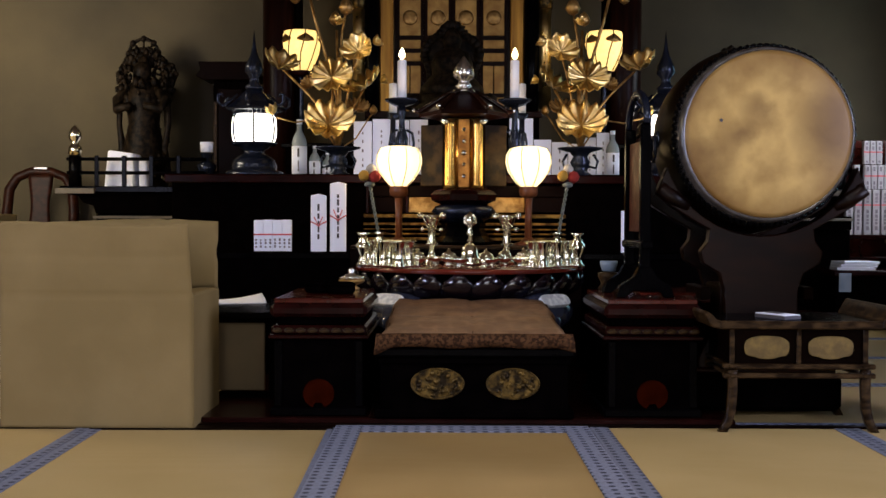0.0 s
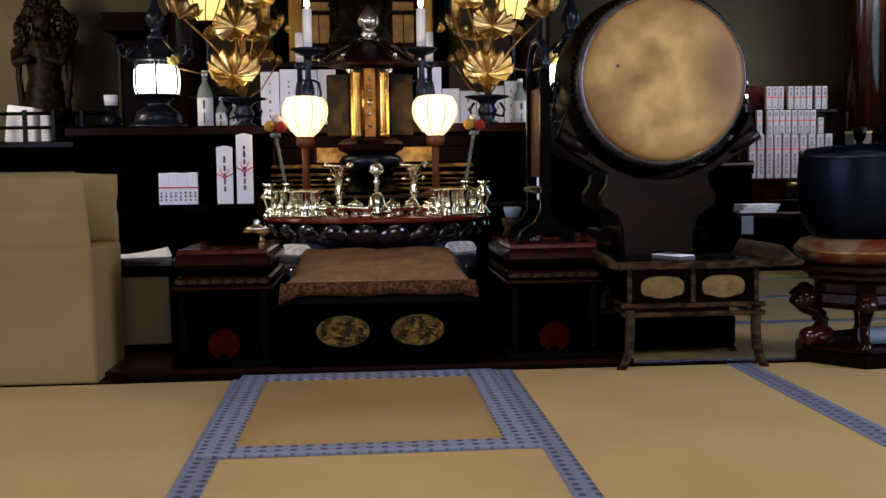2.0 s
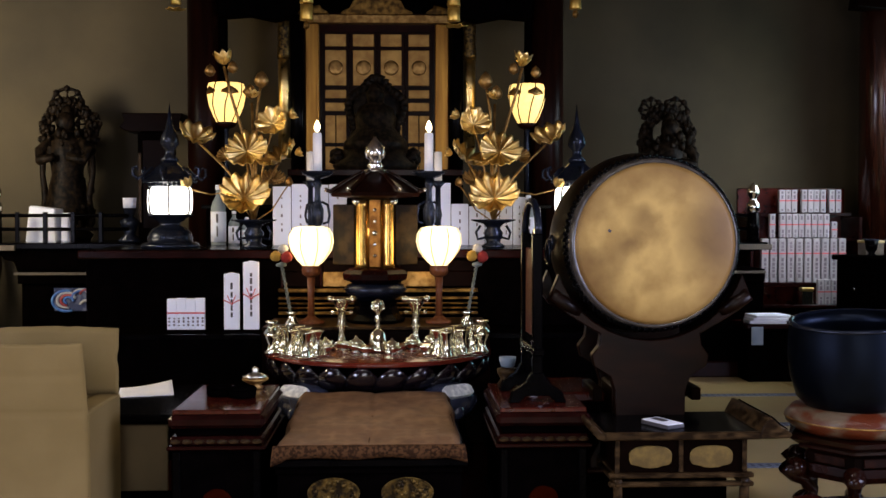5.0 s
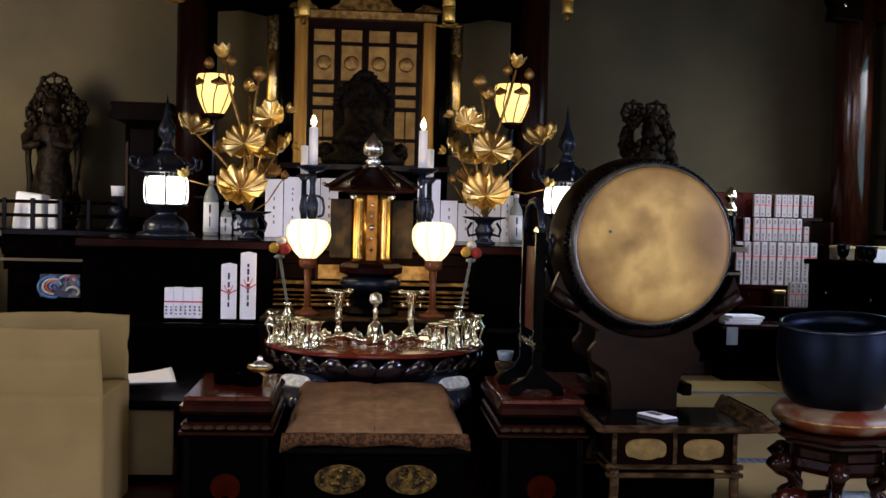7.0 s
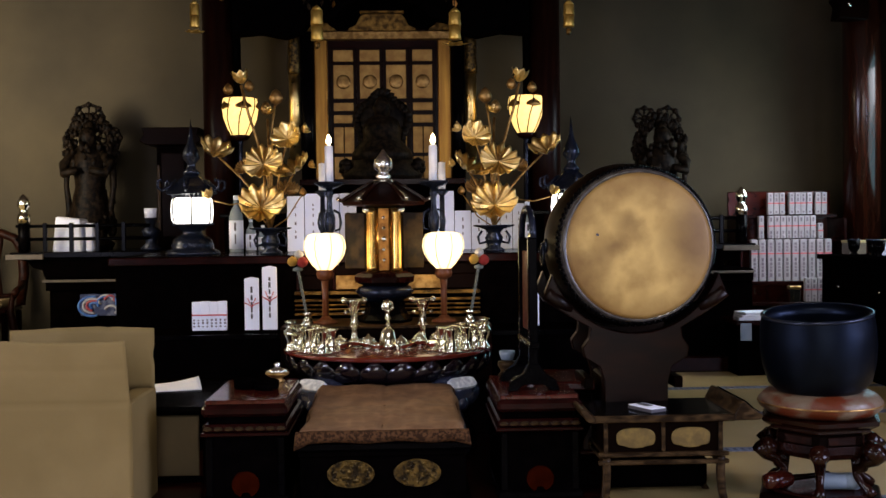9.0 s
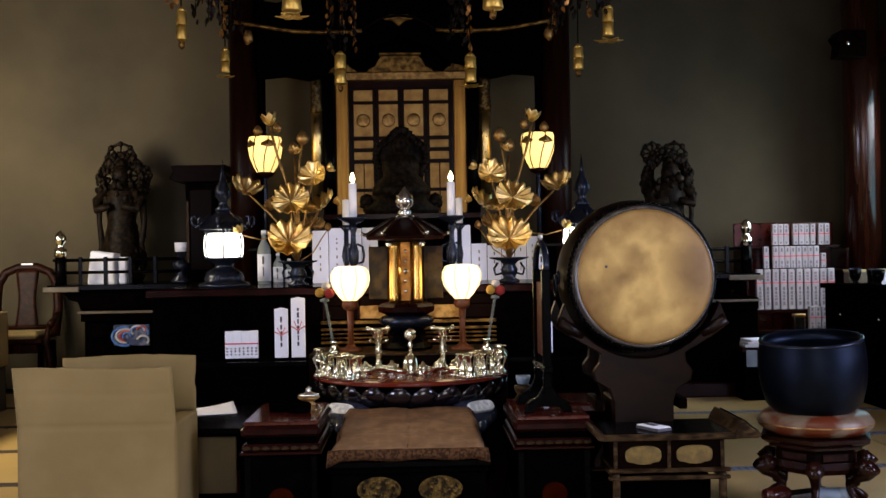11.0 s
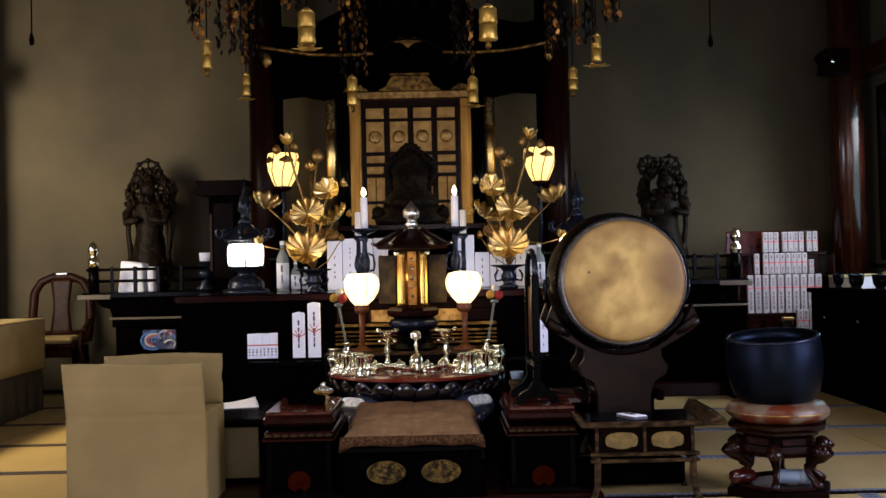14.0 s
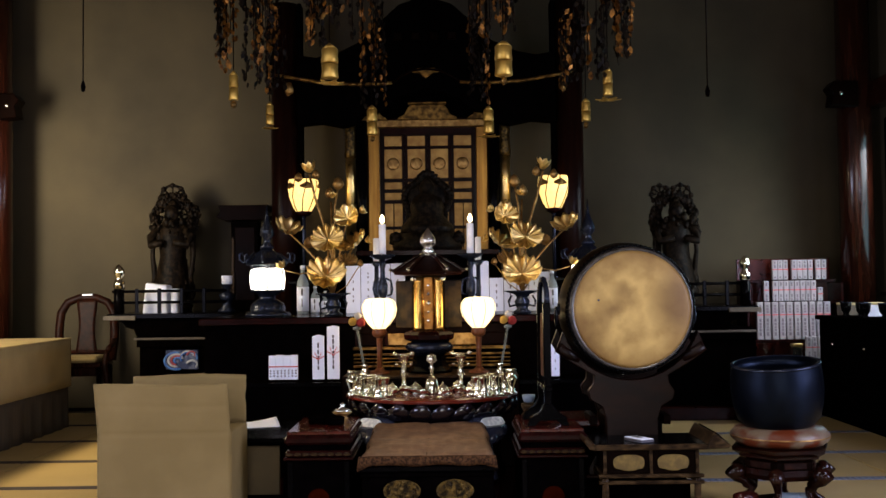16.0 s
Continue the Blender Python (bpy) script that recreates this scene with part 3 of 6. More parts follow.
# ---- sutra desk ----
def sutra_desk():
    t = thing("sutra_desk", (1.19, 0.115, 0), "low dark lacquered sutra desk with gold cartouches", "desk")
    part("top", S().box(-0.29, 0.29, -0.19, 0.22, 0.372, 0.392, 0.004), LACQUER, t, "black lacquered top")
    part("top_edge", S().box(-0.29, 0.29, -0.205, -0.1905, 0.366, 0.395, 0.004), AGED, t, "worn brown front edge")
    part("end_wing", S().prism([(0.0, -0.016), (0.04, -0.016), (0.105, -0.014), (0.118, -0.004), (0.112, 0.008), (0.08, 0.024), (0.045, 0.058), (0.032, 0.064), (0.022, 0.05), (0.0, 0.011)], -0.21, 0.225, pose(0.285, 0, 0.385), 0.004), AGED, t, "upturned worn brown end wing")
    part("wing_face", S().prism([(0.05, 0.0565), (0.082, 0.027), (0.108, 0.0125), (0.11, 0.0155), (0.085, 0.031), (0.053, 0.061)], -0.19, 0.205, pose(0.285, 0, 0.385), 0.001), LACQUER, t)
    m = pose(-0.285, 0, 0.385, 0, 0, 180)
    part("scroll_end", S().prism([(0, -0.018), (0.03, -0.012), (0.05, 0.012), (0.06, 0.036), (0.05, 0.046), (0.03, 0.03), (0.015, 0.014), (0, 0.012)], -0.21, 0.225, m, 0.004), AGED, t, "upturned worn brown end")
    part("apron", S().box(-0.235, 0.235, -0.172, -0.152, 0.232, 0.366, 0.003), DARKWOOD, t)
    part("apron", S().box(-0.235, 0.235, 0.17, 0.19, 0.232, 0.366, 0.003), DARKWOOD, t)
    for sgn in (-1, 1):
        part("side_apron", S().box(sgn * 0.225 - 0.01, sgn * 0.225 + 0.01, -0.15, 0.168, 0.232, 0.366, 0.003), DARKWOOD, t)
        pts = []
        for k in range(28):
            a = 2 * math.pi * k / 28
            pts.append((0.080 * (abs(math.cos(a)) ** 0.72) * (1 if math.cos(a) > 0 else -1), 0.038 * (abs(math.sin(a)) ** 0.8) * (1 if math.sin(a) > 0 else -1) - (0.007 * abs(math.sin(3 * a)) if math.sin(a) < 0 else 0)))
        part("cartouche", S().prism(pts, -0.178, -0.1725, pose(sgn * 0.113, 0, 0.302), 0.0015), DULLGOLD, t, "gold cartouche panel")
        part("rim", S().box(sgn * 0.236 - 0.009, sgn * 0.236 + 0.009, -0.181, -0.1725, 0.24, 0.366, 0.003), AGED, t)
    part("rim", S().box(-0.008, 0.008, -0.181, -0.1725, 0.24, 0.366, 0.003), AGED, t)
    for z in (0.232, 0.200):
        part("stretcher", S().box(-0.268, 0.268, -0.192, -0.164, z - 0.009, z + 0.009, 0.004), AGED, t)
        part("stretcher", S().box(-0.268, 0.268, 0.172, 0.2, z - 0.009, z + 0.009, 0.004), AGED, t)
        for sgn in (-1, 1):
            part("side_stretcher", S().box(sgn * 0.236 - 0.012, sgn * 0.236 + 0.012, -0.2, 0.21, z - 0.007, z + 0.007, 0.004), AGED, t)
    for sx in (-1, 1):
        for y in (-0.178, 0.186):
            path = [(sx * 0.236, y, 0.22), (sx * 0.234, y, 0.15), (sx * 0.238, y, 0.08), (sx * 0.25, y, 0.035), (sx * 0.268, y, 0.0)]
            s = S()
            s.sheet(lambda u, v: Vector((np.interp(u, (0, 0.32, 0.64, 0.84, 1), [p[0] for p in path]) + (v - 0.5) * 0.03, y - 0.013, 0.22 * (1 - u))), 12, 1, 0.026)
            part("leg", s, AGED, t)


sutra_desk()
n = thing("notepad", (1.15, 0.055, 0.392), "small black case with a white paper sheet on the desk", "notepad", turn=28)
part("pad", S().box(-0.042, 0.042, -0.075, 0.075, 0, 0.014, 0.003), INK, n)
part("sheet", S().box(-0.039, 0.039, -0.072, 0.072, 0.0145, 0.018, 0.001), PAPER, n, "white top sheet")
part("clip", S().box(-0.012, 0.018, -0.015, 0.052, 0.0185, 0.022, 0.002), INK, n)


# ---- singing bowl on a six-legged stand ----
def bowl_and_stand():
    c = (1.885, 0.06, 0)
    st = thing("bowl_stand", c, "dark red-brown carved six-legged hexagonal stand", "stand", turn=8)
    hexa = lambda r, z0, z1, b=0.0: S().lathe([(r - b, z0), (r, z0 + b), (r, z1 - b), (r - b, z1)] if b else [(r, z0), (r, z1)], 6, smooth=False)
    part("base", hexa(0.275, 0.0, 0.045, 0.01), DARKWOOD, st)
    part("base_ring", hexa(0.23, 0.045, 0.06, 0.004), DARKRED, st)
    for k in range(6):
        a = math.pi / 3 * k
        path, rad = [], []
        for u in range(11):
            v = u / 10
            r = 0.235 - 0.075 * math.sin(v * math.pi) * (1 if v < 0.55 else 0.6) + (0.03 if v > 0.75 else 0) + 0.035 * max(0, v - 0.7)
            path.append((r * math.cos(a), r * math.sin(a), 0.055 + 0.19 * v))
            rad.append(0.015 + 0.02 * v * v + (0.008 if u < 2 else 0))
        part("leg", S().tube(path, rad, 8).ball((0.235 * math.cos(a), 0.235 * math.sin(a), 0.235), 0.042, sub=2), STANDWOOD, st)
    part("skirt", S().lathe([(0.185, 0.20), (0.205, 0.225), (0.20, 0.255)], 6, smooth=False), STANDWOOD, st)
    part("waist", hexa(0.19, 0.255, 0.30, 0.004), DARKWOOD, st)
    for k in range(6):
        a = math.pi / 3 * (k + 0.5)
        part("panel", S().box(-0.06, 0.06, -0.004, 0.004, 0.262, 0.294, 0.002, pose(0.168 * math.cos(a), 0.168 * math.sin(a), 0, 0, 0, math.degrees(a) + 90)), CHAIRWOOD, st, "red-brown carved panel")
    part("top_moulding", S().lathe([(0.19, 0.30), (0.225, 0.315), (0.225, 0.325), (0.26, 0.345), (0.265, 0.362), (0.24, 0.366)], 6, smooth=False), STANDWOOD, st)
    cu = thing("round_cushion", (c[0], c[1], 0.366), "round red brocade cushion under the bowl", "cushion")
    part("pad", S().lathe([(0.13, 0.0), (0.215, 0.006), (0.248, 0.035), (0.25, 0.06), (0.225, 0.09), (0.17, 0.102), (0.0, 0.095)], 48), CUSHION, cu)
    part("piping", S().lathe([(0.246, 0.044), (0.254, 0.05), (0.246, 0.056)], 48, closed=True), OLDGOLD, cu)
    b = thing("singing_bowl", (c[0], c[1], 0.452), "large dark blue-black iron temple bowl, slightly tilted", "bowl")
    b.matrix_world = pose(c[0], c[1], 0.452, 5, -4, 0)
    wall = [(0.10, 0.0), (0.168, 0.014), (0.208, 0.055), (0.227, 0.13), (0.234, 0.20), (0.231, 0.28), (0.222, 0.335)]
    part("bowl", S().lathe([(0.0, 0.0)] + wall + [(0.222, 0.341), (0.212, 0.341)] + [(r - 0.012, z + 0.008) for r, z in wall[::-1]] + [(0.0, 0.018)], 64), IRON, b)
    part("rim", S().lathe([(0.2235, 0.330), (0.2265, 0.337), (0.2235, 0.344), (0.2105, 0.344), (0.2105, 0.338)], 64, closed=True), BRONZE, b)
    m = thing("bowl_mallet", (1.72, 0.02, 0.062), "red lacquered bowl striker on the stand base", "mallet", turn=20)
    part("head", S().lathe([(0.0, 0), (0.03, 0.004), (0.036, 0.03), (0.036, 0.10), (0.028, 0.125), (0, 0.13)], 20, m=pose(-0.1, 0, 0.036, 0, 90, 0)), REDLAC, m)
    part("handle", S().lathe([(0.012, 0), (0.012, 0.2), (0, 0.205)], 12, m=pose(0.03, 0, 0.036, 0, 90, 0)), DARKWOOD, m)
    r = thing("paper_roll", (1.93, -0.03, 0.062), "pale blue-white paper roll lying on the stand base", "paper roll", turn=-6)
    part("roll", S().lathe([(0.0, 0), (0.03, 0.0), (0.034, 0.01), (0.034, 0.16), (0.03, 0.17), (0, 0.17)], 20, m=pose(-0.09, 0, 0.036, 0, 90, 0)), PALEBLUE, r)
    part("wrapper", S().lathe([(0.0352, 0), (0.0352, 0.05), (0.0342, 0.05), (0.0342, 0)], 20, closed=True, m=pose(0.02, 0, 0.036, 0, 90, 0)), PALEBLUE, r, "pale blue wrapper band")


bowl_and_stand()


# ---- great drum ----
def drum():
    # barrel with its axis along y, skin facing the hall
    at = (1.155, 0.2, 1.075)
    t = thing("great_drum", (at[0], at[1], at[2] - 0.36), "large barrel drum with worn tan hide and black studs", "drum")
    up = pose(0, 0, 0.36, -90)
    prof = [(0.312, 0.0), (0.326, 0.008), (0.340, 0.07), (0.360, 0.16), (0.370, 0.26), (0.362, 0.38), (0.342, 0.47), (0.332, 0.512), (0.318, 0.52)]
    part("barrel", S().lathe(prof, 64, m=up), DARKWOOD, t, "dark brown wooden barrel")
    part("skin", S().lathe([(0.0, -0.012), (0.16, -0.011), (0.296, -0.008), (0.3155, -0.001), (0.315, 0.004)], 64, m=up), HIDE, t, "stained tan hide")
    part("skin_edge", S().lathe([(0.316, -0.001), (0.329, 0.010), (0.3455, 0.082), (0.342, 0.084), (0.326, 0.012)], 64, m=up, closed=True), BANDHIDE, t, "pale hide turned over the rim")
    part("rear_skin", S().lathe([(0.322, 0.518), (0.30, 0.528), (0.0, 0.53)], 48, m=up), HIDE, t)
    stud = mesh_of("stud", S().ball((0, 0, 0), 0.0105, sub=1), LACQUER)
    for row, (y, r) in enumerate(((0.052, 0.341), (0.072, 0.3455))):
        for k in range(84):
            a = 2 * math.pi * (k + 0.5 * row) / 84
            o = new("stud", stud)
            o.parent = t
            o.location = (r * math.cos(a), y, 0.36 + r * math.sin(a))
    for sgn in (-1, 1):
        r = part("ring_plate", S().lathe([(0.0, 0.012), (0.03, 0.01), (0.036, 0.0)], 16, m=pose(sgn * 0.366, 0.26, 0.36, 0, sgn * 90, 0)), BRONZE, t)
        part("ring", S().tube([(sgn * 0.385, 0.26 + 0.05 * math.cos(a), 0.32 + 0.05 * math.sin(a)) for a in np.linspace(0, 2 * math.pi, 17)], 0.007, 6), BRONZE, r)
    part("tear", S().prism([(-0.006, 0.004), (0.0, 0.008), (0.008, 0.002), (0.004, -0.006), (-0.003, -0.004)], -0.0145, -0.0105, pose(-0.183, 0, 0.41)), INK, t, "small dark tear in the hide")
    st = thing("drum_stand", (1.155, 0.46, 0.0), "dark red-brown carved wooden drum stand", "drum stand")
    arm = []
    for k in range(17):
        a = math.radians(198 + 144 * k / 16)
        arm.append((0.385 * math.cos(a), 1.075 + 0.385 * math.sin(a)))
    lower = [(0.40, 0.87), (0.36, 0.81), (0.27, 0.755), (0.20, 0.715), (0.205, 0.67), (0.235, 0.63), (0.225, 0.585), (0.16, 0.545), (0.14, 0.48), (0.14, 0.38), (0.20, 0.30), (0.24, 0.22), (0.24, 0.16)]
    outline = arm + lower + [(-x, z) for x, z in lower[::-1]]
    for y in (-0.19, 0.13):
        part("cradle", S().prism(outline, y, y + 0.055, None, 0.004), CRADLEWOOD, st)
    for sgn in (-1, 1):
        part("cradle_scroll", S().tube([(sgn * 0.28, -0.175, 0.80), (sgn * 0.34, -0.18, 0.835), (sgn * 0.385, -0.18, 0.865), (sgn * 0.37, -0.18, 0.89)], [0.022, 0.032, 0.032, 0.016], 10), CRADLEWOOD, st, "scrolled worn brown arm")
        part("rail", S().box(sgn * 0.2 - 0.02, sgn * 0.2 + 0.02, -0.134, 0.129, 0.44, 0.49, 0.004), DARKWOOD, st)
    part("trunk", S().box(-0.14, 0.14, -0.133, 0.128, 0.16, 0.50, 0.01), CRADLEWOOD, st)
    part("foot", S().box(-0.30, 0.30, -0.24, 0.24, 0.02, 0.16, 0.02), MATT, st)
    part("foot_cap", S().box(-0.26, 0.26, -0.21, 0.21, 0.161, 0.185, 0.008), DARKRED, st)


drum()
g = thing("striker_box", (0.84, 0.62, 0.02), "dark red lacquered tray box beside the drum", "box")
part("body", S().box(-0.12, 0.14, -0.2, 0.2, 0, 0.40, 0.006), MATT, g)
part("lid", S().box(-0.13, 0.16, -0.21, 0.21, 0.401, 0.44, 0.008), REDLAC, g, "red lacquered lid")


# ---- ritual seat with its cover ----
def ritual_seat():
    t = thing("ritual_platform", (0.045, 0.06, 0.02), "low black lacquered ritual platform with gilt oval crests", "platform")
    part("body", S().box(-0.345, 0.345, 0.0, 0.66, 0.0, 0.225, 0.008), MATT, t)
    part("plinth", S().box(-0.365, 0.365, -0.02, 0.68, -0.0005, 0.035, 0.008), MATT, t)
    part("top_board", S().box(-0.37, 0.37, -0.025, 0.70, 0.226, 0.262, 0.008), LACQUER, t)
    part("moulding", S().box(-0.35, 0.35, -0.012, -0.0005, 0.20, 0.222, 0.004), MATT, t)
    for sgn in (-1, 1):
        pts = [(0.096 * math.cos(a), 0.056 * math.sin(a)) for a in np.linspace(0, 2 * math.pi, 33)[:-1]]
        c = part("crest", S().prism(pts, -0.008, -0.0008, pose(sgn * 0.138 + 0.004, 0, 0.128), 0.002), RELIEF, t, "gilt openwork oval crest")
        rim = [(sgn * 0.138 + 0.004 + 0.096 * math.cos(a), -0.009, 0.128 + 0.056 * math.sin(a)) for a in np.linspace(0, 2 * math.pi, 33)]
        part("crest_rim", S().tube(rim, 0.003, 6), RELIEF, c)
        b = S()
        rng = random.Random(4 + sgn)
        for k in range(26):
            a, q = rng.uniform(0, 6.28), math.sqrt(rng.random())
            b.ball((sgn * 0.138 + 0.004 + 0.08 * q * math.cos(a), -0.010, 0.128 + 0.044 * q * math.sin(a)), rng.uniform(0.007, 0.013), (1, 0.5, 1), 1)
        tagged(part("scrollwork", b, RELIEF, c), kind="stuff")
    cl = thing("seat_cover", (0.045, 0.05, 0.285), "faded brown brocade cover folded over the ritual platform", "cover")

    def top(u, v):
        x = -0.35 + 0.70 * u
        y = -0.015 + 0.76 * v
        z = 0.045 + 0.075 * v ** 1.2 + 0.010 * noise.noise(Vector((x * 6, y * 6, 2))) + 0.004 * noise.noise(Vector((x * 19, y * 16, 5))) - 0.006 * math.exp(-((x - 0.0) / 0.010) ** 2) - 0.005 * math.exp(-((y - 0.42) / 0.012) ** 2)
        z -= 0.05 * max(0, abs(2 * u - 1) - 0.93) / 0.07 * 0.5
        return Vector((x * (1 - 0.05 * v) + 0.008 * noise.noise(Vector((y * 7, u, 9))), y + 0.008 * noise.noise(Vector((x * 7, v, 4))), z))

    part("cloth", S().sheet(top, 60, 40, 0.006), BROCADE, cl)

    def front(u, v):
        x = -0.356 + 0.712 * u
        droop = 0.026 * max(0.0, abs(2 * u - 1) - 0.82) / 0.18
        return Vector((x * (1 + 0.03 * v), -0.022 - 0.014 * math.sin(v * 3) + 0.005 * math.sin(u * 23 + 1) * v, 0.046 - (0.044 + droop + 0.024 * noise.noise(Vector((x * 7, 1, 1)))) * v))

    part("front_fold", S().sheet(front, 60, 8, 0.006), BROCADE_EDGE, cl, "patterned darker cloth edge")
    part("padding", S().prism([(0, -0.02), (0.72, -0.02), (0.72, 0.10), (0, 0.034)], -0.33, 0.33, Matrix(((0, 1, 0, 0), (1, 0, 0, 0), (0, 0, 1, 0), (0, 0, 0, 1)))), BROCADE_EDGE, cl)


ritual_seat()


# ---- side tables beside the seat ----
def side_table(x, label):
    t = thing("side_table", (x, 0.10, 0.02), label, "table", "side tables by the ritual seat")
    part("body", S().box(-0.165, 0.165, 0.0, 0.60, 0.0, 0.285, 0.006), MATT, t)
    part("plinth", S().box(-0.18, 0.18, -0.015, 0.615, -0.0005, 0.03, 0.006), LACQUER, t)
    for k in (-1, 1):
        part("corner_post", S().box(k * 0.15 - 0.014, k * 0.15 + 0.014, -0.008, -0.0008, 0.035, 0.28, 0.003), LACQUER, t)
    pts = [(0.058 * math.cos(a), 0.055 * math.sin(a)) for a in np.linspace(-1.2, 4.34, 30)] + [(-0.012, -0.034), (0.012, -0.034)]
    part("crest", S().prism(pts, -0.006, -0.0008, pose(0, 0, 0.082), 0.0015), CREST, t, "round red lacquer crest")
    part("lower_moulding", S().box(-0.185, 0.185, -0.02, 0.62, 0.286, 0.30, 0.004), DARKRED, t)
    band = part("bead_band", S().box(-0.175, 0.175, -0.01, 0.61, 0.301, 0.335, 0.008), DARKRED, t)
    bead = mesh_of("bead", S().ball((0, 0, 0), 0.012, (1.5, 0.4, 0.8), 2, 0.5), AGED)
    for k in range(8):
        o = new("bead", bead)
        o.parent = band
        o.location = (-0.152 + 0.0434 * k, -0.012, 0.318)
    part("neck", S().box(-0.155, 0.155, 0.01, 0.59, 0.336, 0.365, 0.004), MATT, t)
    part("top", S().box(-0.18, 0.18, -0.015, 0.615, 0.366, 0.415, 0.014), DARKRED, t, "dark red lacquered top")
    part("top_panel", S().box(-0.165, 0.165, 0.0, 0.60, 0.4155, 0.435, 0.004), REDLAC, t, "glossy red top panel")


side_table(-0.53, "stacked dark red lacquer table with red crest and dishes")
side_table(0.705, "stacked dark red lacquer table holding the chime frame")
for x, y, r in ((-0.575, 0.42, 0.05), (-0.475, 0.38, 0.055)):
    d = thing("offering_dish", (x, y, 0.455), "shallow black lacquered dish on the side table", "dish", "black dishes")
    part("dish", S().lathe([(r * 0.8, 0), (r * 0.96, 0.004), (r, 0.012), (r, 0.028), (r * 0.94, 0.03), (0, 0.03)], 28), MATT, d)
    part("lid", S().lathe([(r * 1.03, 0.0305), (r * 1.04, 0.038), (r * 0.8, 0.046), (0, 0.048)], 28), MATT, d)
d = thing("incense_burner", (-0.455, 0.60, 0.455), "small tiered brass incense burner with a lid", "incense burner")
part("bowl", S().lathe([(0.03, 0), (0.035, 0.008), (0.02, 0.018), (0.05, 0.034), (0.056, 0.042), (0.03, 0.048)], 24), OLDGOLD, d)
part("lid", S().lathe([(0.05, 0.0485), (0.055, 0.053), (0.02, 0.064), (0.010, 0.074), (0.016, 0.084), (0.0, 0.096)], 24), SILVER, d, "brass lid with a knob")
d = thing("white_cup", (0.62, 0.62, 0.455), "small white porcelain cup on a stacked stand", "cup")
part("stand", S().lathe([(0.04, 0), (0.045, 0.01), (0.03, 0.03), (0.045, 0.06), (0.045, 0.075), (0.02, 0.08)], 20), AGED, d)
part("cup", S().lathe([(0.018, 0.081), (0.028, 0.085), (0.036, 0.11), (0.037, 0.125), (0.034, 0.125), (0.03, 0.11), (0, 0.095)], 24), PALEBLUE, d, "white porcelain cup")


# ---- chime frame ----
def chime_frame():
    t = thing("chime_frame", (0.69, 0.36, 0.455), "dark blue lacquered chime frame with a red panel", "chime frame", turn=92)
    for sgn in (-1, 1):
        part("post", S().box(sgn * 0.14 - 0.016, sgn * 0.14 + 0.016, -0.02, 0.02, 0.04, 0.66, 0.005), LACQUER, t)
        part("foot", S().prism([(-0.15, 0), (-0.13, 0.05), (-0.06, 0.085), (-0.03, 0.13), (0.03, 0.13), (0.06, 0.085), (0.13, 0.05), (0.15, 0), (0.10, 0), (0.06, 0.03), (-0.06, 0.03), (-0.10, 0)],
                               -0.022, 0.022, pose(sgn * 0.14, 0, 0, 0, 0, 90) @ Matrix.Diagonal((0.75, 1, 0.9, 1)), 0.004), LACQUER, t)
    part("cross_rail", S().box(-0.19, 0.19, -0.022, 0.022, 0.185, 0.215, 0.006), LACQUER, t)
    part("top_rail", S().tube([(0.17 * math.cos(a), 0, 0.66 + 0.13 * math.sin(a)) for a in np.linspace(0, math.pi, 15)], 0.015, 8), BRONZE, t)
    part("panel", S().box(-0.12, 0.12, -0.006, 0.006, 0.25, 0.60, 0.003), DEEPRED, t, "faded red carved panel")
    part("chime", S().prism([(-0.09, 0), (-0.05, 0.05), (0, 0.065), (0.05, 0.05), (0.09, 0), (0.03, 0.015), (-0.03, 0.015)], -0.008, 0.008, pose(0, -0.018, 0.62), 0.003), BRASS, t, "small bronze chime plate")


chime_frame()


# ---- round dais and its brass implements ----
DX, DY, DZ = 0.05, 1.32, 0.535


